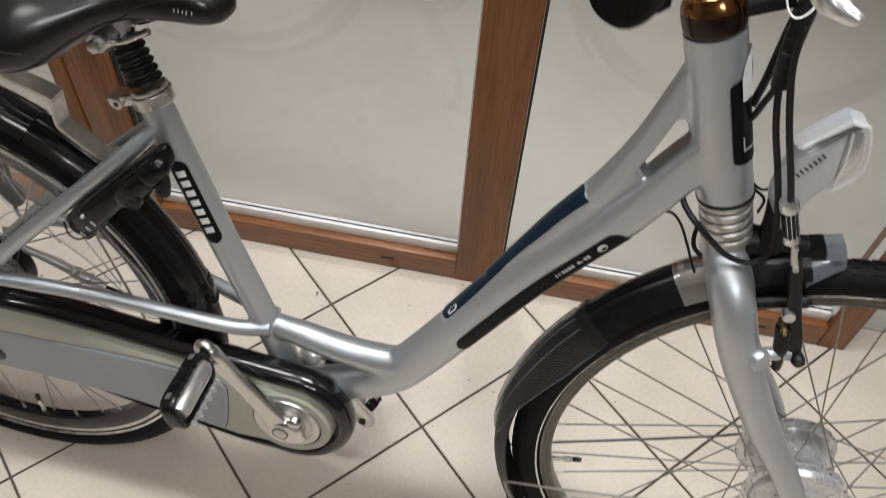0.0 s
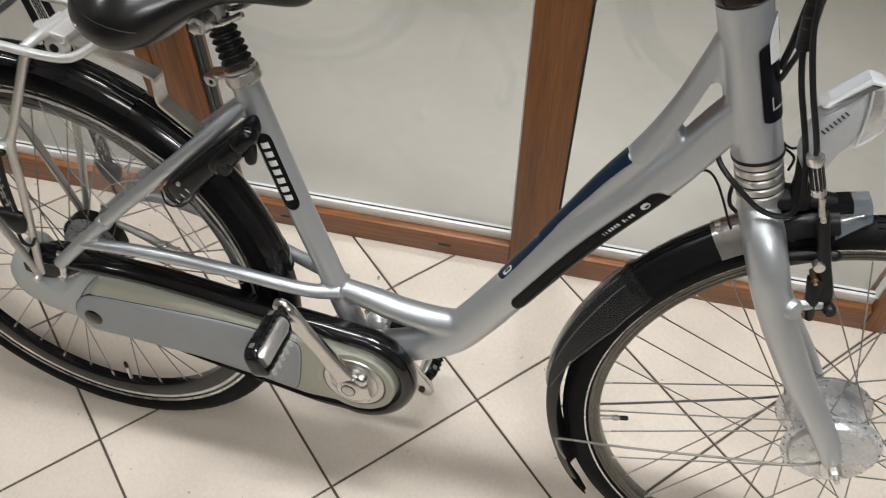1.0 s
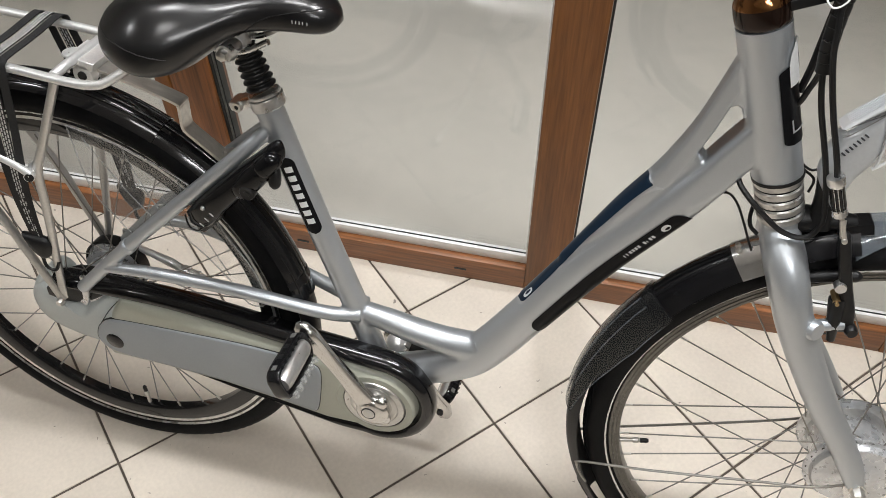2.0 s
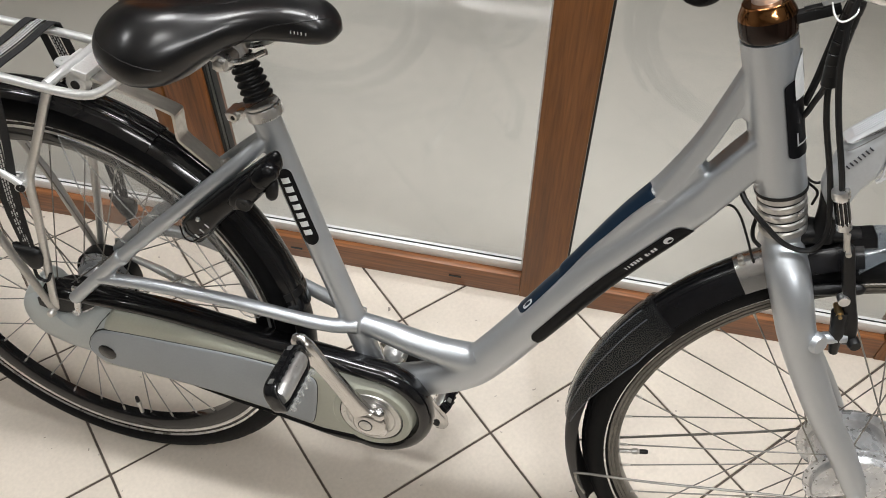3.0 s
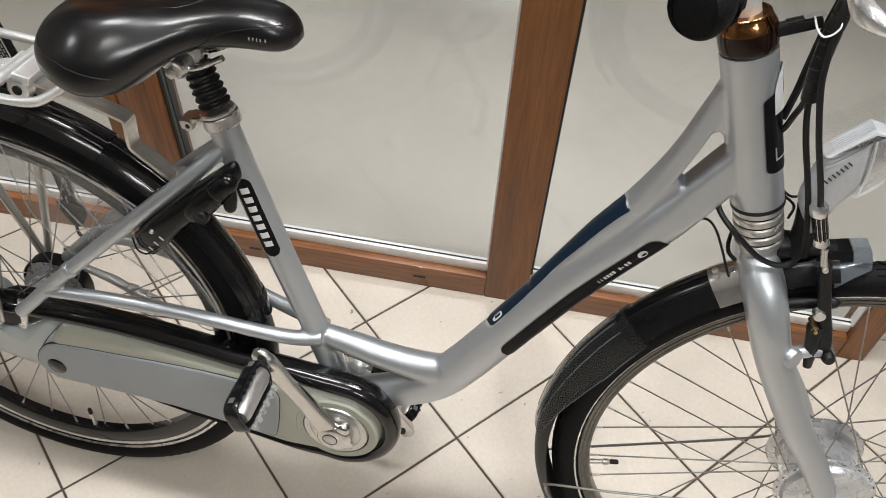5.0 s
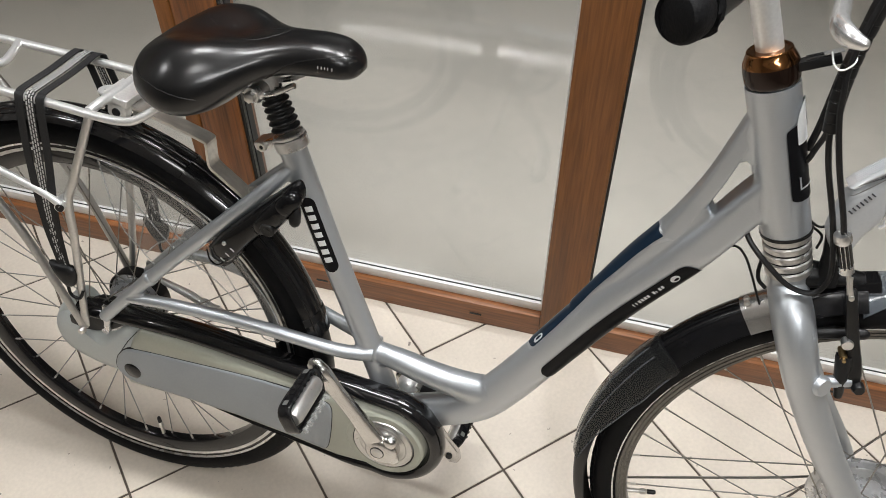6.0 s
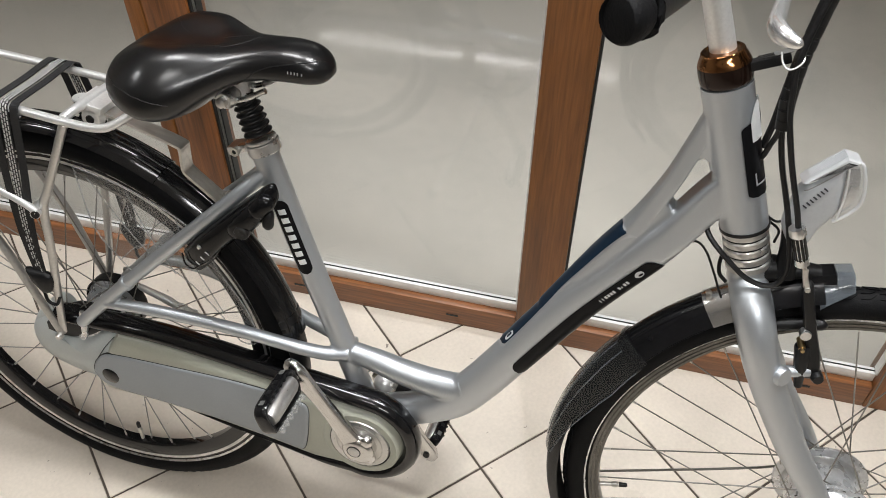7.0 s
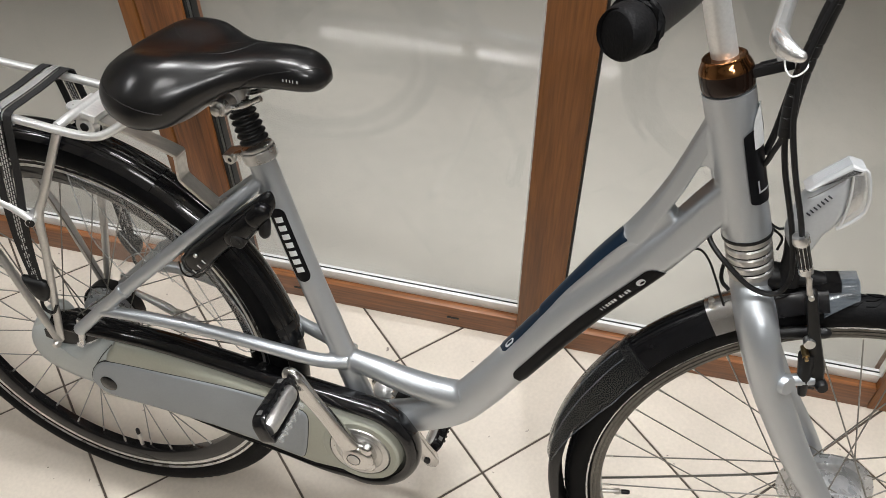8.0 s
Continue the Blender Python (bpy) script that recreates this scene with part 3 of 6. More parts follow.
# soft welds where the tubes meet
welded = [o for o in cycle.children if o.name.split(".")[0] in ("main_tube", "upper_branch", "head_tube", "seat_tube", "step_tube", "chain_stay", "seat_stay", "gusset", "bottom_bracket")]
welds = part("frame_weld", join(*[([v.co.copy() for v in o.data.vertices], [tuple(f.vertices) for f in o.data.polygons]) for o in welded]), SILVER, cycle, "smooth silver weld of the tubes", None, 180)
remesh = welds.modifiers.new("union", "REMESH")
remesh.mode, remesh.voxel_size, remesh.use_smooth_shade = "VOXEL", 0.0020, True
soften = welds.modifiers.new("soften", "SMOOTH")
soften.factor, soften.iterations = 0.5, 22

# stickers and painted marks
def decal(targets, line, toward, half, ns=60, na=6, lift=0.0006, ends=(0.0, 0.0), taper=0.0):
    """A thin sticker laid on meshes: a strip of half width along a line of (u, v, w), pressed on from the direction toward."""
    trees = [BVHTree.FromObject(o, bpy.context.evaluated_depsgraph_get()) for o in targets]
    way = L(*toward).normalized()
    path = glide(line, 12)
    run = [0.0]
    for p, q in zip(path, path[1:]):
        run.append(run[-1] + float(np.linalg.norm(q - p)))
    grid, vs, fs = {}, [], []
    for k in range(na + 1):
        x = 2 * k / na - 1
        for i in range(ns + 1):
            f = i / ns
            dist = f * run[-1]
            h = 1.0
            for e, g in ((ends[0], dist), (ends[1], run[-1] - dist)):
                if e and g < e:
                    h = min(h, math.sqrt(max(0.0, 1 - ((e - g) / e) ** 2)))
            d = min(run[-1], max(0.0, dist))
            j = max(0, min(len(path) - 2, int(np.searchsorted(run, d)) - 1))
            g = (d - run[j]) / max(1e-9, run[j + 1] - run[j])
            c, t = L(*(path[j] * (1 - g) + path[j + 1] * g)), (L(*path[j + 1]) - L(*path[j])).normalized()
            side = way.cross(t).normalized()
            o = c + side * (half * x * max(h, 0.04) * (1 - taper * max(0.0, f - 0.45))) + way * 0.15
            best = None
            for tree in trees:
                at, normal, _, far = tree.ray_cast(o, -way)
                if at is not None and (best is None or far < best[2]):
                    best = (at, normal, far)
            if best:
                grid[i, k] = len(vs)
                vs.append(best[0] + best[1] * lift)
    for i in range(ns):
        for k in range(na):
            q = [grid.get(c) for c in ((i, k), (i + 1, k), (i + 1, k + 1), (i, k + 1))]
            if None not in q:
                fs.append(tuple(q))
    return vs, fs


upper_branch = bpy.data.objects["upper_branch"]
STRIPE = [(0.7035, 0.5155, 0), (0.735, 0.5690, -0.001), (0.768, 0.628, -0.0035), (0.797, 0.690, 0.0005), (0.8235, 0.7560, 0.0045)]
part("stripe_edge", decal([main_tube, upper_branch, welds], [(0.7005, 0.5105, 0)] + STRIPE[1:-1] + [(0.8250, 0.7590, 0.0045)], (-0.85, 0.49, 0.09), 0.0138, 70, 10, 0.0004, (0.012, 0.003), 0.30), LAMP_SILVER, main_tube)
part("blue_stripe", decal([main_tube, upper_branch, welds], STRIPE, (-0.85, 0.49, 0.09), 0.0126, 70, 10, 0.0014, (0.011, 0.003), 0.30), BLUE, main_tube, "dark blue sticker along the tube")
part("black_stripe", patch(MAIN, MAIN_R, 0.402, 0.818, -170, -94, 0.0009, 0.06, 110, 8, 0.0, (True, True), MAIN_SQ), STICKER_BLACK, main_tube, "black sticker along the tube")
for i in range(11):
    if i == 6:
        continue
    a = 0.6760 + i * 0.0068
    part("print_bar", patch(MAIN, MAIN_R, a, a + (0.0020 if i in (0, 1, 8) else 0.0046), -117, -110 if i == 8 else -107, 0.0013, 0.1, 2, 3, 0, (False, False), MAIN_SQ), WHITE, main_tube)
part("print_disc", patch(MAIN, MAIN_R, 0.7660, 0.7850, -121, -102, 0.0013, 0.5, 16, 4, 0.0, (True, True), MAIN_SQ), WHITE, main_tube, "round white mark")
part("disc_cut", patch(MAIN, MAIN_R, 0.7720, 0.7830, -117, -110, 0.0018, 0.5, 10, 3, 0.0, (True, True), MAIN_SQ), STICKER_BLACK, main_tube)
part("print_dot", decal([main_tube], [(0.7095, 0.5255, 0), (0.7195, 0.5430, 0)], (-0.85, 0.49, 0.35), 0.0036, 12, 4, 0.0014, (0.006, 0.006)), WHITE, main_tube)
part("dot_cut", decal([main_tube], [(0.7120, 0.5300, 0), (0.7180, 0.5405, 0)], (-0.85, 0.49, 0.35), 0.0016, 10, 4, 0.0019, (0.003, 0.003)), BLUE, main_tube)
seat_badge = patch(SEAT_TUBE, 0.0185, 0.145, 0.398, -116, -48, 0.0009, 0.10, 80, 8)
seat_tube = bpy.data.objects["seat_tube"]
part("badge", seat_badge, STICKER_BLACK, seat_tube, "black sticker with white bars")
for i in range(7):
    a = 0.174 + i * 0.0285
    part("print_bar", patch(SEAT_TUBE, 0.0185, a, a + 0.0175, -97, -65, 0.0014, 0.1, 3, 5, 0, (False, False)), WHITE, seat_tube)
part("badge_dark", patch(HEAD_PATH, HEAD_R, 0.230, 0.752, -69, 28, 0.0012, 0.08, 80, 8), STICKER_BLACK, head_tube, "black head badge")
part("badge_rim", patch(HEAD_PATH, HEAD_R, 0.11, 0.745, 27, 36, 0.0014, 0.05, 40, 4), LAMP_SILVER, head_tube, "bright rim of the head badge")
part("badge_white", patch(HEAD_PATH, HEAD_R, 0.105, 0.365, -46, 36, 0.0022, 0.60, 22, 8, 0.0, (True, False)), WHITE, head_tube, "white upper half of the head badge")
part("badge_mark", patch(HEAD_PATH, HEAD_R, 0.200, 0.310, 2, 22, 0.0028, 0.5, 14, 6), PRINT_DARK, head_tube)
part("badge_line", patch(HEAD_PATH, HEAD_R, 0.575, 0.655, -49, -45, 0.0022, 0.1, 6, 4, 0, (False, False)), LAMP_SILVER, head_tube, "thin pale line on the head badge")
part("badge_line", patch(HEAD_PATH, HEAD_R, 0.650, 0.662, -49, 8, 0.0022, 0.1, 4, 12, 0, (False, False)), LAMP_SILVER, head_tube, "thin pale line on the head badge")

# seat post, clamp, bellows, saddle
SEAT_WAY = (-0.0525, 0.153, 0)
clamp = part("seat_clamp", join(lathe([(0.0190, -0.008), (0.0222, -0.008), (0.0230, -0.007), (0.0230, 0.006), (0.0222, 0.007), (0.0190, 0.007)], (0.3325, 0.7645, 0), SEAT_WAY, 32),
                                lathe([(0.0190, 0.0075), (0.0210, 0.008), (0.0212, 0.0110), (0.0195, 0.0125), (0.016, 0.0125)], (0.3325, 0.7645, 0), SEAT_WAY, 32),
                                moved(block((0.034, 0.026, 0.0120), (0, 0, 0), (0, 0, 0), 0.003), Matrix.Translation(L(0.304, 0.760, 0.004)) @ pose(0, 0, 0, 0, -19, 0))), ALLOY, cycle, "polished alloy seat clamp")
bolt = part("clamp_bolt", lathe([(0.0, 0.0), (0.0032, 0.0), (0.0034, 0.002), (0.0062, 0.002), (0.0066, -0.001), (0.0066, -0.012), (0, -0.012)], (0.3000, 0.7585, 0.0200), (-0.1, 0, 1), 20), STEEL, clamp)
part("bolt_socket", lathe([(0.0, 0.0012), (0.0032, 0.0012), (0.0032, -0.004), (0, -0.004)], (0.3000, 0.7585, 0.0200), (-0.1, 0, 1), 6), BLACK, bolt)
bel = []
for i in range(41):
    f = i / 40
    bel.append((0.0152 + 0.0026 * math.sin(f * 6 * 2 * math.pi) + 0.002 * (1 - f), 0.018 + f * 0.056))
part("bellows", lathe([(0.0, 0.018)] + bel + [(0.0, 0.074)], (0.3325, 0.7645, 0), SEAT_WAY, 28), BLACK, cycle, "black rubber bellows of the seat post", sharp=80)
part("seat_post", tube([(0.318, 0.800, 0), (0.300, 0.856, 0)], 0.0125, 18), ALLOY, cycle)

saddle_rows = [
    (0.152, 0.030, 0.866, 0.850), (0.157, 0.056, 0.876, 0.841), (0.172, 0.084, 0.886, 0.832), (0.198, 0.104, 0.8955, 0.824),
    (0.226, 0.1125, 0.901, 0.818), (0.252, 0.108, 0.9030, 0.820), (0.276, 0.093, 0.9045, 0.830), (0.300, 0.070, 0.907, 0.850),
    (0.326, 0.048, 0.911, 0.865), (0.354, 0.0375, 0.915, 0.870), (0.382, 0.0350, 0.9175, 0.8725), (0.406, 0.0330, 0.9155, 0.8735),
    (0.421, 0.028, 0.909, 0.875), (0.430, 0.019, 0.901, 0.878), (0.4355, 0.007, 0.893, 0.884)]


def saddle_at(row, a):
    """A place on the saddle's skin: a is 0 at the drive side's rim, 90 degrees on top."""
    u, hw, top, low = row
    ease = lambda x: min(1.0, max(0.0, x)) ** 2 * (3 - 2 * min(1.0, max(0.0, x)))
    wing = 0.026 * ease((hw - 0.035) / 0.075) * ease((0.345 - u) / 0.09) * ease((u - 0.150) / 0.075)
    ca, sa = math.cos(a), math.sin(a)
    w = hw * math.copysign(abs(ca) ** 0.80, ca)
    mid = low + (top - low) * 0.40
    if sa >= 0:
        x = abs(w) / max(hw, 0.001)
        v = mid + (top - mid) * abs(sa) ** 0.88
        v += wing * (math.exp(-((x - 0.62) / 0.40) ** 2) - 0.50) * (1 - x ** 6)
    else:
        v = mid - (mid - low) * abs(sa) ** 0.6
    return u, v, w


def saddle_geo():
    rows = glide(saddle_rows, 5)
    n, m = 48, len(rows)
    vs = [L(*saddle_at(row, 2 * math.pi * k / n)) for row in rows for k in range(n)]
    fs = []
    for i in range(m - 1):
        for k in range(n):
            j = (k + 1) % n
            fs.append((i * n + k, i * n + j, (i + 1) * n + j, (i + 1) * n + k))
    fs.append(tuple(range(n)))
    fs.append(tuple((m - 1) * n + k for k in range(n)))
    return vs, fs


def saddle_seam(stations):
    """A line on the skin through stations of (u, degrees)."""
    rows = glide(saddle_rows, 12)
    out = []
    for u, deg in glide(stations, 5):
        row = min(rows, key=lambda q: abs(q[0] - u))
        out.append(saddle_at(row, radians(deg)))
    return out


saddle = part("saddle", saddle_geo(), VINYL, cycle, "padded black vinyl saddle", sharp=80)
SEAMS = ([(0.163, 62), (0.172, 34), (0.190, 22), (0.214, 17), (0.240, 10), (0.266, 0)], [(0.163, 118), (0.172, 146), (0.190, 161), (0.214, 167), (0.240, 170), (0.266, 177)],
         [(0.322, -50), (0.3406, -9), (0.360, 9), (0.3935, 25), (0.415, 45), (0.428, 75)],
         [(0.190, 125), (0.203, 110), (0.219, 100), (0.247, 94), (0.275, 94), (0.306, 97), (0.330, 104)], [(0.275, 80), (0.290, 77), (0.308, 74), (0.3246, 82), (0.337, 99), (0.342, 123)])
for stations in SEAMS:
    part("piping", tube([(u, v - 0.0004, w) for u, v, w in saddle_seam(stations)], 0.0007, 6, 2), BLACK, saddle)
nose_rows = glide(saddle_rows, 12)
for i in range(5):
    u = 0.3900 + i * 0.0044
    row = min(nose_rows, key=lambda q: abs(q[0] - u))
    ends = [saddle_at(row, radians(d)) for d in (1, 4, 7)]
    part("print_bar", tube([(p[0], p[1], p[2] + 0.0002) for p in ends], 0.0006, 6, 3), RACK_ALLOY, saddle)
clamp2 = part("saddle_clamp", join(tube([(0.262, 0.846, 0.022), (0.285, 0.836, 0.022), (0.318, 0.838, 0.022), (0.352, 0.856, 0.020)], 0.0038, 10),
                                   tube([(0.262, 0.846, -0.022), (0.285, 0.836, -0.022), (0.318, 0.838, -0.022), (0.352, 0.856, -0.020)], 0.0038, 10),
                                   lathe([(0, -0.034), (0.010, -0.034), (0.013, -0.028), (0.013, 0.028), (0.010, 0.034), (0, 0.034)], (0.300, 0.838, 0), (0, 0, 1), 18)), ALLOY, cycle, "chromed saddle clamp and rails")
part("clamp_nut", lathe([(0, 0.034), (0.007, 0.034), (0.007, 0.042), (0.004, 0.044), (0, 0.044)], (0.300, 0.838, 0), (0, 0, 1), 6), STEEL, clamp2)


# wheels
def wheel(name, centre, turn, hub_geo, flange, crosses, twist, count, spin, label):
    def at(a, r, w=0.0):
        return (centre[0] + r * math.cos(a), centre[1] + r * math.sin(a), w)
    if turn is None:
        low = 0.2888
        lines = ((0.3124, 0.3180),)
    else:
        low, edge = 0.3085, 0.3255
        lines = ((0.3060, 0.3400),)
    if turn is None:
        wall_line = lambda sgn: [(0.3222, sgn * 0.0129), (0.3256, sgn * 0.0149)]
    else:
        wall_line = lambda sgn: [(edge + 0.0027, sgn * 0.0152), (edge + 0.0050, sgn * 0.0166)]
    rim_profile = [(0.3090, -0.0070), (0.3085, 0.0), (0.3090, 0.0070), (0.3100, 0.0105), (0.3140, 0.0112), (0.3143, 0.0104), (0.3152, 0.0104), (0.3155, 0.0113), (0.3192, 0.0116), (0.3195, 0.0106), (0.3206, 0.0106), (0.3209, 0.0118),
                   (0.3245, 0.0120), (0.3255, 0.0112), (0.3255, -0.0112), (0.3245, -0.0120), (0.3155, -0.0113), (0.3100, -0.0105)] if turn else [(0.2890, -0.0075), (0.2880, 0.0), (0.2890, 0.0075), (0.2940, 0.0108), (0.3100, 0.0124), (0.3122, 0.0122), (0.3128, 0.0128), (0.3175, 0.0129), (0.3182, 0.0119),
                   (0.3205, 0.0117), (0.3235, 0.0117), (0.3235, -0.0117), (0.3205, -0.0117), (0.3182, -0.0119), (0.3175, -0.0129), (0.3128, -0.0128), (0.3122, -0.0122), (0.3100, -0.0124), (0.2940, -0.0108)]
    rim = part(name, lathe(rim_profile, (*centre, 0), (0, 0, 1), 96, True), [BLACK_GLOSS, SIDEWALL if turn is None else SIDEWALL_DARK], cycle, label, turn)
    for p in rim.data.polygons:
        r = sum((rim.data.vertices[i].co - (turn @ L(*centre) if turn else L(*centre))).length for i in p.vertices) / len(p.vertices)
        if any(r0 < r < r1 for r0, r1 in lines):
            p.material_index = 1
    tyre, lift = [], 0.0 if turn is None else 0.0020
    for k in range(20):
        a = 2 * math.pi * k / 20
        tyre.append((0.3395 + lift + 0.020 * math.cos(a), 0.0195 * math.sin(a)))
    part("tyre", lathe(tyre, (*centre, 0), (0, 0, 1), 96, True), RUBBER, rim, "black rubber tyre", turn, 80)
    tread = []
    for k in range(110):
        a = 2 * math.pi * k / 110
        for sgn in (1, -1):
            for w0, w1, r0, r1, lean in ((0.0012, 0.0062, 0.3600, 0.3591, 0.020), (0.0075, 0.0125, 0.3586, 0.3555, 0.020)):
                q = []
                for w, r, d in ((w0, r0, -0.018), (w1, r1, -0.018 + lean), (w1, r1, 0.010 + lean), (w0, r0, 0.010)):
                    b = a + d + 0.012 * (sgn > 0)
                    q.append((b, r + lift + (0.0007 if turn else 0.0), w * sgn))
                tread.append(([L(*at(b, r, w)) for b, r, w in q] + [L(*at(b, r - 0.003, w)) for b, r, w in q],
                              [(0, 1, 2, 3), (0, 4, 5, 1), (1, 5, 6, 2), (2, 6, 7, 3), (3, 7, 4, 0)]))
    tagged(part("tread", join(*tread), RUBBER, rim, "", turn), kind="stuff")
    part("reflective_line", join(*[(v, [f for f in fs if len(f) == 4]) for v, fs in [lathe(wall_line(sgn), (*centre, 0), (0, 0, 1), 96) for sgn in (1, -1)]]), ALLOY, rim, "pale line on the tyre wall", turn)
    hub = part("hub", hub_geo, HUB, rim, "alloy hub", turn)
    for k in range(count):
        side = 1 if k % 2 == 0 else -1
        lead = side if (k // 2) % 2 == 0 else -side
        a_rim = 2 * math.pi * k / count + spin
        a_hub = a_rim + lead * crosses + twist[side]
        p, q = at(a_hub, flange[0], side * flange[1] + 0.002 * lead), at(a_rim, low, side * 0.003)
        d = tuple(q[i] + (p[i] - q[i]) * 0.045 for i in range(3))
        part("spoke", tube([p, q], 0.00105, 6, 1), SPOKE, rim, "", turn)
        part("nipple", tube([d, q], 0.0017, 6, 1), STEEL, rim, "", turn)
    return rim


def flanged(centre, r_body, r_flange, w_flange, w_end, seg=40):
    return join(lathe([(0, -w_end), (0.006, -w_end), (0.006, -w_flange - 0.012), (r_body * 0.6, -w_flange - 0.010), (r_flange - 0.003, -w_flange - 0.003), (r_flange, -w_flange - 0.001),
                       (r_flange, -w_flange + 0.003), (r_body, -w_flange + 0.005), (r_body, w_flange - 0.005), (r_flange, w_flange - 0.003), (r_flange, w_flange + 0.001), (r_flange - 0.003, w_flange + 0.003),
                       (r_body * 0.75, w_flange + 0.012), (0.006, w_flange + 0.012), (0.006, w_end), (0, w_end)], (*centre, 0), (0, 0, 1), seg))


FRONT_HUB = [(0, -0.075), (0.006, -0.075), (0.006, -0.049), (0.050, -0.047), (0.054, -0.043), (0.054, -0.038), (0.062, -0.037), (0.064, -0.0355), (0.064, -0.0325), (0.062, -0.031), (0.053, -0.029), (0.051, -0.024), (0.051, 0.024),
             (0.053, 0.029), (0.062, 0.031), (0.064, 0.0325), (0.064, 0.0355), (0.062, 0.037), (0.0565, 0.038), (0.0560, 0.043), (0.0535, 0.0465), (0.020, 0.049), (0.014, 0.053), (0.006, 0.053), (0.006, 0.075), (0, 0.075)]
rear = wheel("rear_wheel", (0.0, RW), None, flanged((0, RW), 0.034, 0.044, 0.030, 0.048), (0.040, 0.030), radians(50), {1: radians(22), -1: radians(5)}, 36, radians(9.3), "rear wheel rim")
front = wheel("front_wheel", FC, SW, lathe(FRONT_HUB, (*FC, 0), (0, 0, 1), 64), (0.0595, 0.034), radians(40), {1: radians(-14), -1: radians(6)}, 36, radians(9.3), "front wheel rim")
for sgn in (1, -1):
    part("hub_nut", join(lathe([(0, 0.066), (0.011, 0.066), (0.011, 0.069), (0.0085, 0.069), (0.0085, 0.080), (0.007, 0.082), (0, 0.082)], (*FC, 0), (0, 0, sgn), 6),
                         lathe([(0.004, 0.080), (0.004, 0.090), (0, 0.090)], (*FC, 0), (0, 0, sgn), 12)), STEEL, front, "axle nut", SW)
holes = []
for k in range(18):
    a = 2 * math.pi * k / 18 + 0.1
    holes.append(lathe([(0, 0.0374), (0.0024, 0.0374), (0.0024, 0.034), (0, 0.034)], (FC[0] + 0.0595 * math.cos(a), FC[1] + 0.0595 * math.sin(a), 0), (0, 0, 1), 8))
part("spoke_holes", join(*holes), BLACK, front, "", SW)
drum = part("brake_drum", lathe([(0, -0.040), (0.046, -0.040), (0.050, -0.043), (0.050, -0.058), (0.047, -0.0615), (0.020, -0.0625), (0.012, -0.066), (0, -0.066)], (0, RW, 0), (0, 0, 1), 48), HUB, rear, "dull alloy brake drum")
part("drum_rim", lathe([(0.0495, -0.0625), (0.051, -0.0630), (0.0535, -0.0600), (0.0535, -0.0400), (0.0515, -0.0385), (0.0495, -0.0400)], (0, RW, 0), (0, 0, 1), 48, True), BLACK, drum, "black rim of the brake drum")
for k in range(9):
    a = 2 * math.pi * k / 9
    part("drum_hole", lathe([(0, 0.0635), (0.0045, 0.0635), (0.0045, 0.058), (0, 0.058)], (0.038 * math.cos(a), RW + 0.038 * math.sin(a), 0), (0, 0, -1), 12), BLACK, drum)
VALVES = (((0, RW), radians(-84), rear, None), (FC, radians(192.6), front, SW))
for c, a, owner, turn in VALVES:
    p = lambda r: (c[0] + r * math.cos(a), c[1] + r * math.sin(a), 0)
    way = (-math.cos(a), -math.sin(a), 0)
    part("valve", lathe([(0.0035, -0.004), (0.0035, 0.010), (0.0030, 0.011), (0.0030, 0.018), (0.0045, 0.019), (0.0045, 0.026), (0.003, 0.027), (0.003, 0.030), (0, 0.030)], p(0.2885 if turn is None else 0.3090), way, 12), STEEL, owner, "", turn)
    part("valve_cap", lathe([(0.0036, 0.029), (0.0036, 0.038), (0.0025, 0.041), (0, 0.041)], p(0.2885 if turn is None else 0.3090), way, 12), BLACK, owner, "black valve cap", turn)

# mudguards
def shell(half, drop, thick=0.0016, n=10):
    """The bowed cross-section of a mudguard."""
    out, inn = [], []
    for k in range(n + 1):
        x = -1 + 2 * k / n
        d = -drop * abs(x) ** 2.6
        out.append((d, half * x))
        inn.append((d - thick, (half - thick) * x))
    return out + inn[::-1]


R_GUARD = 0.3835
rear_guard = part("rear_mudguard", arch(shell(0.0285, 0.016), (0, RW), R_GUARD, 13, 205, 72), BLACK_GLOSS, cycle, "glossy black rear mudguard")
part("guard_ridge", join(arch(shell(0.0045, 0.0025), (0, RW), R_GUARD + 0.0016, 14, 205, 60), arch([(d - 0.006, w + 0.020) for d, w in shell(0.0025, 0.002)], (0, RW), R_GUARD + 0.001, 14, 205, 60)), BLACK_GLOSS, rear_guard)
part("guard_cover", arch(shell(0.0305, 0.018), (0, RW), R_GUARD + 0.0025, 62, 84, 16), BLACK_GLOSS, rear_guard, "glossy black plastic cover piece")
for w, d in ((0.0075, 0.0002), (0.0165, 0.0032), (-0.0120, 0.0012)):
    part("cover_rib", arch([(q - d, x + w) for q, x in shell(0.0022, 0.0016)], (0, RW), R_GUARD + 0.0038, 62, 84, 18), BLACK_GLOSS, rear_guard)
part("guard_foot", arch(shell(0.024, 0.016), (0, RW), R_GUARD - 0.003, -8, 12.5, 14), BLACK, rear_guard, "matt black lower end")
part("guard_band", arch(shell(0.0292, 0.0165), (0, RW), R_GUARD + 0.0012, 17, 19, 4), BLACK, rear_guard)
F0, R_FRONT = 146.5, 0.3885


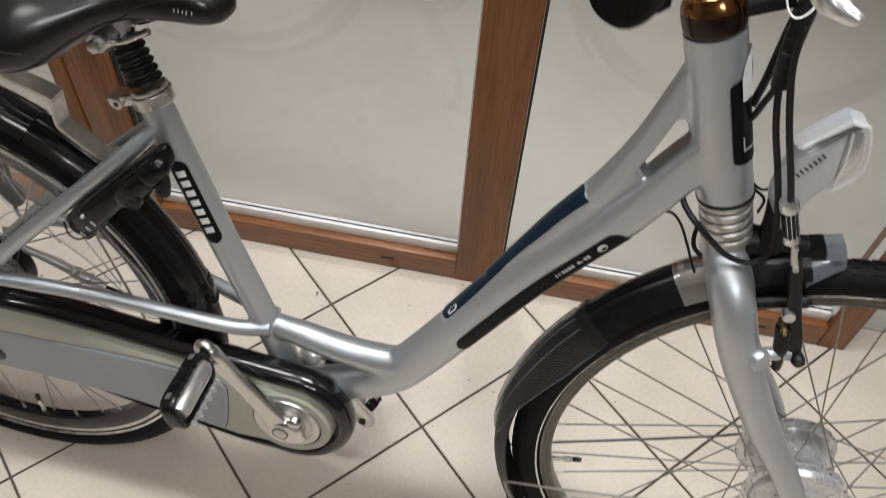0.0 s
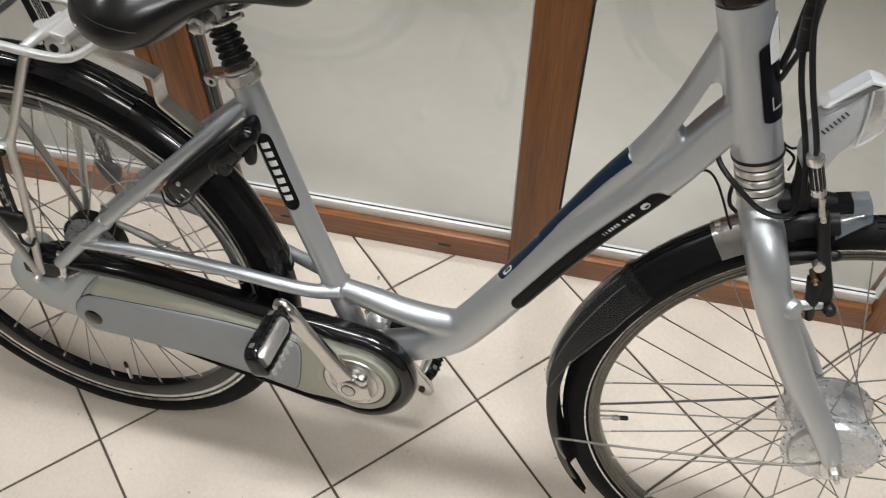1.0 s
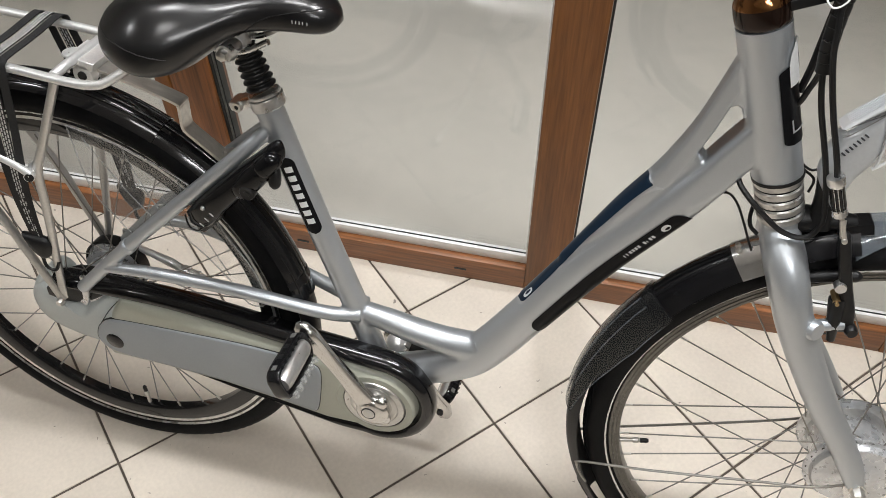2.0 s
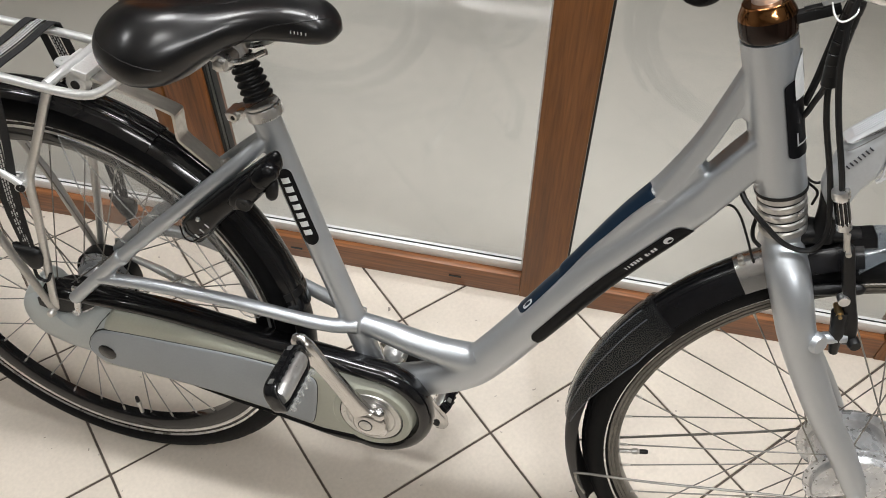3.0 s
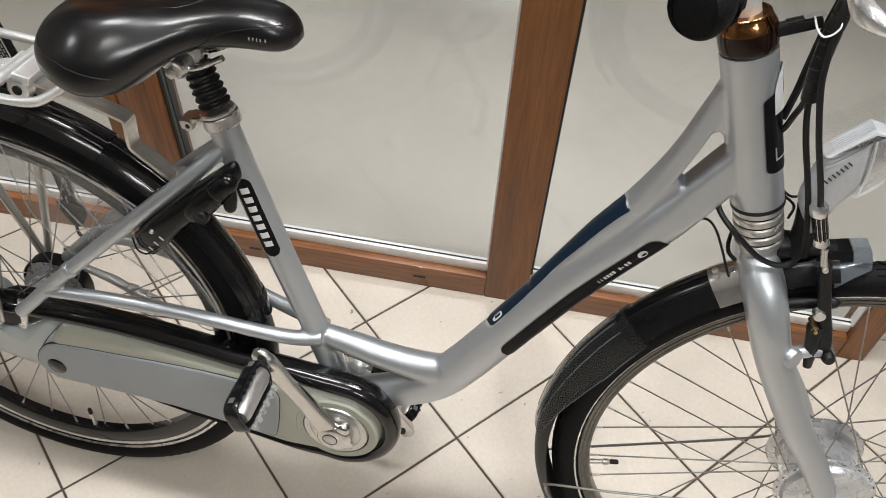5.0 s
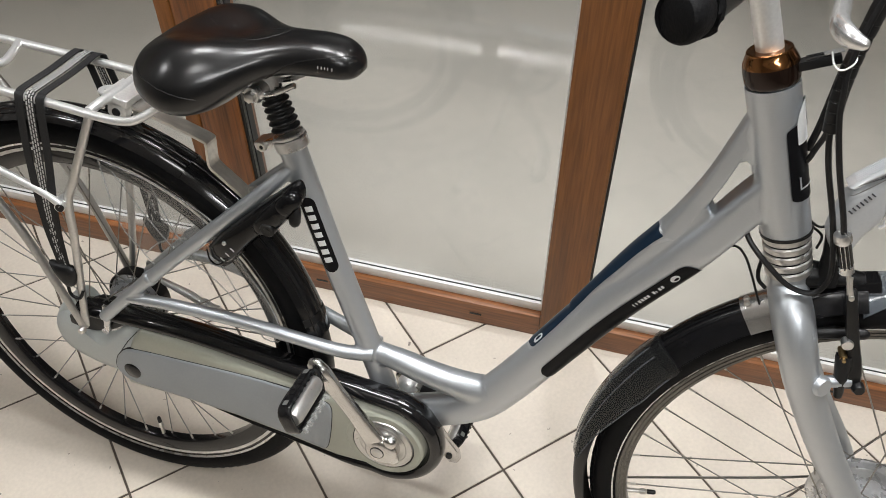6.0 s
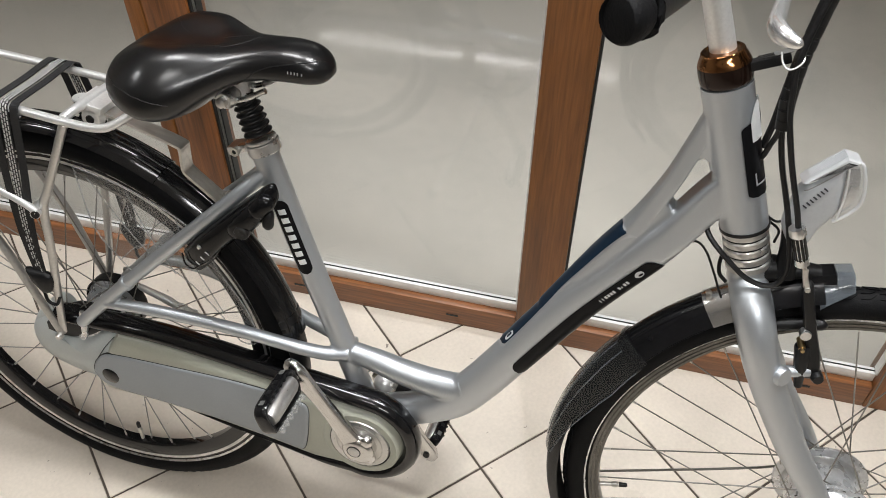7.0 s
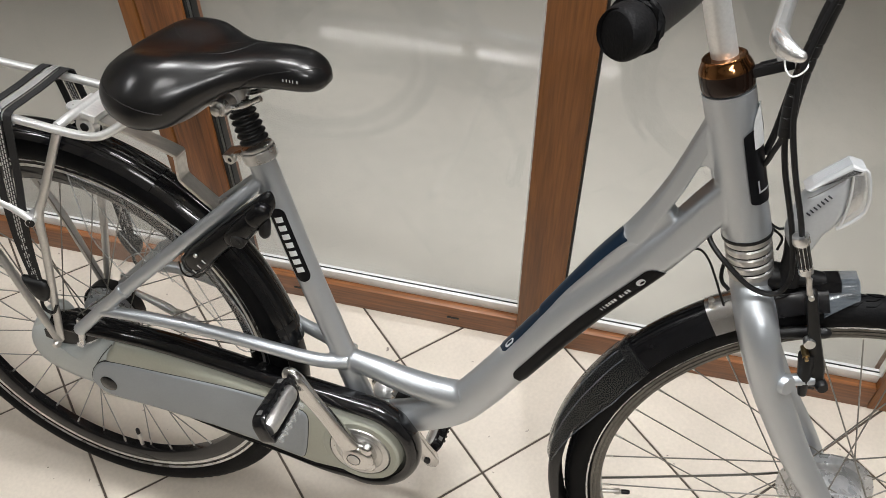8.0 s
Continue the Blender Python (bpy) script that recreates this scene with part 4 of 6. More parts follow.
def side_drop(profile_half, drops, thick=0.0016):
    """A mudguard whose sides hang lower or higher along its arc: drops are (degrees, drop) stations."""
    def geo(r, a0, a1, n=40, half=profile_half):
        vs, fs, m = [], [], 22
        for i in range(n + 1):
            deg = a0 + (a1 - a0) * i / n
            drop = float(np.interp(deg, [q[0] for q in drops], [q[1] for q in drops]))
            a = radians(deg)
            for d, w in shell(half, drop, thick):
                vs.append(L(FC[0] + (r + d) * math.cos(a), FC[1] + (r + d) * math.sin(a), w))
        for i in range(n):
            for k in range(m):
                j = (k + 1) % m
                fs.append((i * m + k, i * m + j, (i + 1) * m + j, (i + 1) * m + k))
        fs.append(tuple(range(m)))
        fs.append(tuple(n * m + k for k in range(m - 1, -1, -1)))
        return vs, fs
    return geo


front_guard = part("front_mudguard", side_drop(0.0285, [(100, 0.026), (122, 0.028), (130, 0.031), (150, 0.036)])(R_FRONT, 107, F0, 30), FENDER_SIDE, cycle, "black front mudguard", SW)
part("guard_ridge", join(*[arch([(d - 0.0050 * abs(s), w + 0.0125 * s) for d, w in shell(0.0030, 0.0022)], FC, R_FRONT + 0.0012, 107, F0, 28) for s in (-1, 0, 1)]), FENDER_SIDE, front_guard, "", SW)
part("guard_tail", side_drop(0.0300, [(146, 0.043), (156, 0.044), (164, 0.034), (172, 0.019), (179, 0.008)])(R_FRONT + 0.0035, F0 - 1.5, 179, 40), SMOKE, front_guard, "smoked clear mudguard tail", SW)
part("guard_lip", side_drop(0.0308, [(140, 0.042), (150, 0.042)], 0.002)(R_FRONT + 0.0050, F0 - 2.6, F0 - 1.6, 3), SMOKE, front_guard, "", SW)
TAIL_DROP = [(146, 0.043), (156, 0.044), (164, 0.034), (172, 0.019), (179, 0.008)]
# thin pale ribs added as long highlight streaks on the tail
for w in (0.0180, 0.0090, -0.0100):
    line = []
    for k in range(26):
        deg = F0 + 1.2 * k
        r = R_FRONT + 0.0033 - float(np.interp(deg, [q[0] for q in TAIL_DROP], [q[1] for q in TAIL_DROP])) * (abs(w) / 0.030) ** 2.6
        line.append((FC[0] + r * math.cos(radians(deg)), FC[1] + r * math.sin(radians(deg)), w))
    part("tail_streak", tube(line, 0.0010, 6, 1), NOSE, front_guard, "", SW)
tail_rim = []
for i in range(25):
    deg = 147.5 + 31.0 * i / 24
    drop = float(np.interp(deg, [146, 156, 164, 172, 179], [0.043, 0.044, 0.034, 0.019, 0.008]))
    tail_rim.append((FC[0] + (R_FRONT + 0.0035 - drop) * math.cos(radians(deg)), FC[1] + (R_FRONT + 0.0035 - drop) * math.sin(radians(deg)), 0.0300))
part("tail_edge", tube(tail_rim, 0.0009, 6, 1), NOSE, front_guard, "pale edge of the clear tail", SW)
part("guard_inner", side_drop(0.0240, [(146, 0.036), (155, 0.036), (163, 0.026), (170, 0.0165), (212, 0.0165)])(R_FRONT - 0.0015, F0 - 1.0, 212, 46), BLACK, front_guard, "black inner mudguard strip", SW)
part("mud_flap", arch(shell(0.011, 0.004, 0.003), FC, R_FRONT + 0.001, 206, 221, 12, lambda f: 1.0 - 0.45 * max(0.0, f - 0.7) / 0.3), RUBBER, front_guard, "small black rubber flap", SW)
part("guard_nose", arch(shell(0.0285, 0.030), FC, R_FRONT - 0.004, 101.8, 108.0, 10, lambda f: 0.55 + 0.45 * f), NOSE, front_guard, "clear grey plastic nose piece", SW)
part("nose_block", arch([(-0.008, -0.016), (0.003, -0.012), (0.003, 0.012), (-0.008, 0.016)], FC, R_FRONT, 105.0, 110.5, 8), BLACK_GLOSS, front_guard, "glossy black block on the mudguard nose", SW)
part("nose_lens", arch([(-0.009, -0.017), (0.0025, -0.012), (0.0025, 0.012), (-0.009, 0.017)], FC, R_FRONT, 102.2, 104.9, 8), NOSE, front_guard, "clear end of the nose", SW)
part("guard_clip", side_drop(0.0300, [(100, 0.0325), (150, 0.0325)], 0.0015)(R_FRONT + 0.0022, 122.3, 127.6, 8), CLIP, front_guard, "shiny metal clip band", SW)
for w in (0.003, 0.013):
    part("clip_rivet", lathe([(0, 0.004), (0.003, 0.0035), (0.004, 0.001), (0.004, 0), (0, 0)], (FC[0] + (R_FRONT + 0.0018) * math.cos(radians(126.2)), FC[1] + (R_FRONT + 0.0018) * math.sin(radians(126.2)), w), (-0.56, 0.83, 0), 12), STEEL, front_guard, "", SW)
for sgn in (1, -1):
    part("guard_stay", tube([(0.818, 0.226, 0.026 * sgn), (0.8065, 0.247, 0.029 * sgn), (0.7990, 0.268, 0.030 * sgn), (0.8060, 0.2785, 0.032 * sgn), (0.90, 0.300, 0.042 * sgn), (1.04, 0.336, 0.054 * sgn), (1.105, 0.3545, 0.061 * sgn), (1.150, 0.378, 0.063 * sgn)], 0.0019, 8, 4), SPOKE, front_guard, "bright wire stay", SW)

# fork
for k in range(5):
    part("sleeve_ring", lathe([(0.0, 0.0006), (0.0248, 0.0006), (0.0262, 0.0022), (0.0264, 0.0078), (0.0254, 0.0096), (0.0, 0.0100)], (0.9420 + 0.0037 * k, 0.7895 - 0.0108 * k, 0), (0.0335, -0.0985, 0), 40), SATIN, cycle, "ring of the ribbed metal suspension sleeve", S)
part("sleeve_core", lathe([(0, 0), (0.0244, 0.0), (0.0244, 0.054), (0, 0.054)], (0.9420, 0.7895, 0), (0.0335, -0.0985, 0), 32), BLACK, cycle, "", S)
part("bearing_ring", lathe([(0.0, -0.002), (0.0283, -0.002), (0.0283, 0.002), (0, 0.002)], (0.9412, 0.7915, 0), (0.0335, -0.0985, 0), 36), BLACK, cycle)
BLADE = [(0.958, 0.746, 0.0), (0.963, 0.720, 0.006), (0.972, 0.697, 0.034), (0.984, 0.666, 0.050), (1.000, 0.628, 0.054), (1.030, 0.572, 0.056), (1.068, 0.508, 0.058), (1.108, 0.450, 0.060), (1.136, 0.405, 0.062), (1.150, 0.378, 0.063)]
BLADE_R = [0.0238, 0.0230, (0.0240, 0.0240), (0.0230, 0.0208), (0.0218, 0.0188), (0.0207, 0.0177), (0.0192, 0.0162), (0.0175, 0.0148), (0.0160, 0.0125), (0.0130, 0.0085)]
fork = part("fork", join(tube(BLADE, BLADE_R, 26, 6, True, True), tube([(u, v, -w) for u, v, w in BLADE], BLADE_R, 26, 6, True, True)), SILVER, cycle, "silver suspension fork", S, 60)
for sgn in (1, -1):
    part("fork_tip", slab([(1.140, 0.395), (1.158, 0.388), (1.172, 0.362), (1.165, 0.342), (1.148, 0.342), (1.138, 0.365)], 0.060 * sgn, 0.066 * sgn, 0.001), ALLOY, fork, "", S)
    part("brake_boss", join(lathe([(0, -0.012), (0.011, -0.012), (0.0125, -0.009), (0.0125, 0.006), (0.0105, 0.009), (0, 0.009)], (1.018, 0.628, 0.062 * sgn), (0.45, 0.15, 0.6 * sgn), 20),
                            tube([(1.020, 0.630, 0.058 * sgn), (1.052, 0.634, 0.052 * sgn)], 0.0075, 14, 2)), SILVER, fork, "", S)

# brakes on the fork
ARM = [(1.053, 0.632, 0.048), (1.050, 0.655, 0.049), (1.038, 0.690, 0.048), (1.022, 0.735, 0.048), (1.017, 0.752, 0.048)]
ARM_R = [(0.0125, 0.009), (0.0090, 0.0080), (0.0070, 0.0070), (0.0068, 0.0065), (0.0060, 0.0060)]
brake = part("front_brake", join(tube(ARM, ARM_R, 16, 6, True, True, 3.0), tube([(u, v, -w) for u, v, w in ARM], ARM_R, 16, 6, True, True, 3.0)), BLACK, cycle, "black rim brake arms", S)
for sgn in (1, -1):
    part("brake_pad", tube([(1.000, 0.672, 0.026 * sgn), (1.025, 0.679, 0.025 * sgn), (1.056, 0.684, 0.026 * sgn)], [(0.007, 0.006), (0.0085, 0.0075), (0.007, 0.006)], 10, 4, True, True), BLACK, brake, "", S)
    part("pad_bolt", lathe([(0, 0.0615), (0.0022, 0.0615), (0.0024, 0.0575), (0.0042, 0.0575), (0.0046, 0.054), (0.0046, 0.040), (0, 0.040)], (1.034, 0.674, 0), (0.0, -0.12, sgn), 14), BRASS, brake, "brass-coloured pad bolt", S)
    part("arm_bolt", lathe([(0, 0.064), (0.006, 0.064), (0.0075, 0.060), (0.0075, 0.050), (0, 0.050)], (1.053, 0.630, 0), (0.15, 0, sgn), 14), BLACK, brake, "", S)
part("arm_nut", lathe([(0.0030, 0.058), (0.0062, 0.058), (0.0066, 0.056), (0.0066, 0.048), (0.0030, 0.048)], (1.032, 0.690, 0), (0, -0.05, 1), 18), ALLOY, brake, "", S)
part("spring_block", tube([(1.036, 0.668, 0.050), (1.040, 0.640, 0.054), (1.046, 0.610, 0.054)], [(0.010, 0.009), (0.008, 0.008), (0.005, 0.005)], 10), BLACK, brake, "", S)
part("mudguard_mount", join(tube([(0.975, 0.735, 0.0), (1.005, 0.742, 0.004), (1.040, 0.744, 0.004)], [(0.018, 0.018), (0.013, 0.015), (0.007, 0.010)], 14), tube([(1.000, 0.735, 0.010), (0.998, 0.770, 0.006), (0.990, 0.800, 0.004)], [0.014, 0.012, 0.009], 12)), BLACK, cycle, "black plastic lamp and brake mount", S)
adj = part("cable_adjuster", join(lathe([(0, 0), (0.0088, 0), (0.0092, 0.003), (0.0092, 0.009), (0.0075, 0.012), (0, 0.012)], (0.9835, 0.824, 0.050), (0.38, -0.92, 0), 20),
                                  lathe([(0, 0.040), (0.0080, 0.040), (0.0080, 0.049), (0, 0.049)], (0.9835, 0.824, 0.050), (0.38, -0.92, 0), 20)), ALLOY, brake, "silver cable adjuster", S)
for k in range(10):
    a = 2 * math.pi * k / 10
    part("adjuster_rib", tube([(0.9875 + 0.0062 * math.cos(a) * 0.92, 0.8135 + 0.0062 * math.cos(a) * 0.38, 0.050 + 0.0066 * math.sin(a)), (0.9995 + 0.0062 * math.cos(a) * 0.92, 0.7855 + 0.0062 * math.cos(a) * 0.38, 0.050 + 0.0066 * math.sin(a))], 0.0017, 6, 1), BLACK_GLOSS, adj, "", S)
part("adjuster_body", lathe([(0, 0.010), (0.0068, 0.010), (0.0068, 0.042), (0, 0.042)], (0.9835, 0.824, 0.050), (0.38, -0.92, 0), 16), ALLOY, adj, "", S)
u = 1.0070
link = part("brake_link", tube([(u, 0.776, 0.0555), (u + 0.003, 0.766, 0.0555), (u + 0.0085, 0.750, 0.0545)], [(0.0024, 0.0012), (0.0018, 0.0011), (0.0030, 0.0014)], 8), STEEL, brake, "", S)
part("link_pin", lathe([(0, 0.0025), (0.0030, 0.002), (0.0034, 0), (0, 0)], (u + 0.0085, 0.750, 0.0555), (0, 0, 1), 12), STEEL, link, "", S)
part("inner_cable", tube([(1.003, 0.783, 0.050), (1.014, 0.750, 0.050)], 0.0026, 8, 1), STEEL, brake, "", S)

# head set, stem, bar
cup_low = [(0.0, 0.0), (0.0262, 0.0), (0.0271, 0.0012), (0.0278, 0.0050), (0.0281, 0.0140), (0.0277, 0.0210), (0.0, 0.0210)]
cup = [(0.0, 0.0206), (0.0277, 0.0206), (0.0270, 0.0240), (0.0246, 0.0292), (0.0231, 0.0325), (0.0228, 0.0336), (0.0226, 0.0348), (0.0214, 0.0356), (0.0190, 0.0356), (0.0175, 0.0345), (0.0, 0.0345)]
# upper half coloured copper for the reflections on the black cup
cupm = part("headset_cup", lathe(cup, (0.8797, 0.9593, 0), (-0.0614, 0.170, 0), 40), CUP_REFLECTION, cycle, "glossy black headset cup, copper reflection in the colour of its upper half", None, 25)
part("cup_base", lathe(cup_low, (0.8797, 0.9593, 0), (-0.0614, 0.170, 0), 40), CUP_BLACK, cupm, "almost black lower half of the cup", None, 30)
stem = part("stem", tube([(0.872, 0.982, 0), (0.862, 1.008, 0), (0.848, 1.044, 0), (0.834, 1.085, 0), (0.828, 1.125, 0), (0.835, 1.160, 0)], [0.0138, 0.0138, 0.0136, 0.0136, 0.0145, 0.017], 22), RACK_ALLOY, cycle, "satin alloy stem", S)
BAR = [(0.749, 1.122, 0.345), (0.785, 1.1185, 0.240), (0.816, 1.118, 0.160), (0.838, 1.132, 0.080), (0.838, 1.155, 0.030), (0.836, 1.160, 0.0)]
part("handlebar", join(tube(BAR, 0.0112, 16), tube([(u, v, -w) for u, v, w in BAR], 0.0112, 16)), RACK_ALLOY, cycle, "swept-back alloy handlebar", S)
for sgn in (1, -1):
    g = part("grip", tube([(0.7500, 1.1230, 0.338 * sgn), (0.7650, 1.1222, 0.300 * sgn), (0.7830, 1.1200, 0.250 * sgn), (0.7920, 1.1185, 0.222 * sgn)], [0.0166, 0.0156, 0.0154, 0.0155], 22), BLACK, cycle, "worn black rubber handlebar grip", S)
    part("grip_end", tube([(0.7432, 1.1232, 0.353 * sgn), (0.7460, 1.1232, 0.350 * sgn), (0.7500, 1.1230, 0.339 * sgn), (0.7520, 1.1230, 0.334 * sgn)], [0.0146, 0.0168, 0.0174, 0.0166], 24, 4), RUBBER, g, "", S)
    worn = tube([(0.7530, 1.1230, 0.3315 * sgn), (0.7542, 1.1230, 0.3290 * sgn), (0.7555, 1.1230, 0.3262 * sgn), (0.7566, 1.1230, 0.3240 * sgn)], [0.0166, 0.0190, 0.0186, 0.0162], 30, 3)
    for v in worn[0]:
        v += Vector((random.uniform(-1, 1), random.uniform(-1, 1), random.uniform(-1, 1))) * 0.0013
    part("grip_wear", worn, RUBBER, g, "torn rubber edge", S)
    part("brake_lever", tube([(0.890, 1.118, 0.110 * sgn), (0.877, 1.111, 0.170 * sgn), (0.8640, 1.109, 0.225 * sgn), (0.8555, 1.109, 0.262 * sgn), (0.8520, 1.1095, 0.282 * sgn), (0.8535, 1.109, 0.295 * sgn), (0.8585, 1.108, 0.3030 * sgn), (0.8625, 1.1075, 0.3060 * sgn)],
                             [(0.008, 0.007), (0.0085, 0.006), (0.0082, 0.0058), (0.0080, 0.0060), (0.0080, 0.0062), (0.0076, 0.0060), (0.0058, 0.0052), (0.0044, 0.0042)], 18, 6, True, True), LEVER, cycle, "silver brake lever", S, 70)

# cables
def cable(points, r=0.0024, name="cable", mat=BLACK, turn=S, owner=cycle):
    return part(name, tube(points, r, 8, 5), mat, owner, "", turn)


SLEEVE = [(0.962, 1.135, 0.035), (0.9486, 1.068, 0.031), (0.9443, 1.0385, 0.030), (0.9395, 0.997, 0.030), (0.9388, 0.960, 0.030), (0.9425, 0.926, 0.029)]
cable([(0.955, 1.10, 0.020), (0.9470, 1.045, 0.012), (0.9420, 0.990, 0.004), (0.9405, 0.945, 0.0), (0.9390, 0.917, 0.0), (0.9350, 0.890, 0.002)], 0.0040)
cable([(0.9420, 0.935, 0.027), (0.9412, 0.914, 0.020), (0.9383, 0.9015, 0.018), (0.9352, 0.886, 0.015), (0.930, 0.876, 0.010)], 0.0032)
cable(SLEEVE[:4] + [(0.9400, 0.955, 0.030), (0.9429, 0.9225, 0.030), (0.9527, 0.8873, 0.030), (0.9678, 0.8482, 0.030), (0.9790, 0.818, 0.031), (0.988, 0.787, 0.034), (0.993, 0.760, 0.036), (0.988, 0.741, 0.037), (0.974, 0.735, 0.038), (0.952, 0.741, 0.037), (0.930, 0.757, 0.033), (0.912, 0.772, 0.028), (0.901, 0.782, 0.016), (0.896, 0.796, 0.0)], 0.0032)
cable([(0.954, 1.10, 0.036), (0.9405, 1.045, 0.040), (0.9340, 1.000, 0.046), (0.9357, 0.9772, 0.050), (0.9408, 0.9475, 0.050), (0.9566, 0.8986, 0.050), (0.9767, 0.8474, 0.050), (0.985, 0.824, 0.050)], 0.0032)
cable(SLEEVE, 0.0078, "cable_sleeve")
cable([(0.927, 0.752, 0.004), (0.926, 0.735, 0.008), (0.929, 0.724, 0.012), (0.938, 0.716, 0.014)], 0.0024)
cable([(0.876, 0.754, 0.006), (0.893, 0.763, 0.010), (0.907, 0.751, 0.010), (0.922, 0.724, 0.010), (0.938, 0.692, 0.012), (0.955, 0.670, 0.020)], 0.0015)
cable([(0.958, 0.812, 0.004), (0.9660, 0.806, 0.006), (0.9740, 0.803, 0.006), (0.9830, 0.805, 0.004), (0.992, 0.800, 0.0)], 0.0015)
cable([(0.955, 0.806, 0.0), (0.9680, 0.800, 0.004), (0.9800, 0.790, 0.004), (0.9790, 0.774, 0.004)], 0.0016)
sleeve = bpy.data.objects["cable_sleeve"]
wrap = [Vector(L(*q)) for q in glide(SLEEVE, 6)]
for i in range(1, len(wrap) - 1, 2):
    c, d = wrap[i], wrap[i + 1] - wrap[i]
    part("wrap_turn", lathe([(0.0074, -0.0058), (0.00815, -0.0052), (0.00825, 0.0052), (0.0074, 0.0058)], (c.x, c.z, -c.y), (d.x, d.z, -d.y), 16), BLACK, sleeve, "", S)
arm = part("cable_guide", moved(block((0.045, 0.013, 0.010), (0, 0, 0), (0, 0, 0), 0.002), Matrix.Translation(L(0.913, 0.988, 0.010)) @ pose(0, 0, 0, 0, -22, 0)), BLACK, cycle, "black plastic cable guide", S)
for w in (0.0145, 0.0065):
    part("guide_slot", moved(block((0.017, 0.0022, 0.0006), (0, 0, 0), (0, 0, 0), 0.0002), Matrix.Translation(L(0.9105, 0.9940, w)) @ pose(0, 0, 0, 0, -22, 0)), GASKET, arm, "", S)
# thin grey slab, paler than the rest of the guide
part("guide_pad", moved(block((0.018, 0.0105, 0.0006), (0, 0, 0), (0, 0, 0), 0.0002), Matrix.Translation(L(0.9255, 1.0002, 0.010)) @ pose(0, 0, 0, 0, -22, 0)), GREY_STRIP, arm, "grey top of the guide", S)
part("guide_wire", tube([(0.919, 1.006, 0.030), (0.9195, 1.001, 0.046), (0.925, 0.997, 0.050), (0.932, 0.9995, 0.050), (0.938, 1.006, 0.046), (0.9375, 1.012, 0.034)], 0.0010, 8, 6), RACK_ALLOY, arm, "white wire loop", S)

# head lamp
LAMP = [(1.002, 0.763), (0.988, 0.785), (0.9775, 0.805), (0.978, 0.828), (0.982, 0.850), (0.988, 0.860), (1.004, 0.872), (1.020, 0.891), (1.023, 0.886), (1.0262, 0.870), (1.0285, 0.850), (1.0285, 0.833), (1.0235, 0.819), (1.016, 0.806), (1.010, 0.785)]
lamp = part("head_lamp", pillow(LAMP, 0.0100, 0.0140, 12, 5, 6.0), LAMP_SILVER, cycle, "silver-grey teardrop bicycle head lamp", S, 50)
cap = part("lamp_cap", slab([(0.983, 0.862), (0.9895, 0.8605), (1.004, 0.874), (1.0205, 0.889), (1.033, 0.889), (1.034, 0.8965), (1.019, 0.8995), (1.003, 0.884), (0.988, 0.869)], -0.0015, 0.0225, 0.005, 3), LAMP_BRIGHT, lamp, "ribbed bright silver lamp cap", S, 30)
for k in range(5):
    part("cap_rib", tube([(0.9895, 0.8700, 0.0165 - 0.0035 * k), (1.0035, 0.8845, 0.0170 - 0.0035 * k), (1.0185, 0.8998, 0.0165 - 0.0035 * k)], 0.0009, 8, 2), LAMP_SILVER, cap, "", S)
part("lamp_seam", tube([(0.986, 0.8550, 0.0224), (0.991, 0.8580, 0.0232), (1.004, 0.8705, 0.0234), (1.021, 0.8875, 0.0228)], 0.0006, 6, 4), GREY_STRIP, lamp, "", S)
part("reflector", slab([(1.022, 0.888), (1.035, 0.889), (1.0405, 0.876), (1.0445, 0.860), (1.0440, 0.848), (1.0385, 0.838), (1.0310, 0.830), (1.0275, 0.840)], 0.000, 0.0185, 0.004, 3), BRIGHT_ALLOY, lamp, "bright reflector behind the lens", S, 20)
lens = part("lens", slab([(1.022, 0.889), (1.031, 0.8965), (1.0365, 0.893), (1.0430, 0.877), (1.0478, 0.859), (1.0474, 0.846), (1.0410, 0.835), (1.0335, 0.827), (1.0265, 0.821), (1.0285, 0.850)], -0.0015, 0.0215, 0.004, 3), LENS, lamp, "clear lamp lens", S, 20)
part("lens_rim", tube([(1.032, 0.8950, 0.0170), (1.0370, 0.8920, 0.0195), (1.0435, 0.8765, 0.0205), (1.0478, 0.8590, 0.0205), (1.0474, 0.8460, 0.0205), (1.0410, 0.8350, 0.0205), (1.0335, 0.8270, 0.0205), (1.0265, 0.8210, 0.0200)], 0.0020, 8, 4), LAMP_BRIGHT, lens, "bright edge of the lens", S)
part("lens_rib", tube([(1.0235, 0.888, 0.0222), (1.0270, 0.870, 0.0222), (1.0292, 0.850, 0.0222), (1.0290, 0.826, 0.0218)], 0.0012, 8, 4), LAMP_BRIGHT, lens, "pale seam between lens and lamp", S)
for i in range(7):
    u, v = 0.9918 + i * 0.0026, 0.8365 + i * 0.0040
    part("print_bar", tube([(u - 0.0022, v + 0.0014, 0.0240), (u + 0.0022, v - 0.0014, 0.0240)], 0.0009, 5, 1), PRINT_DARK, lamp, "", S)

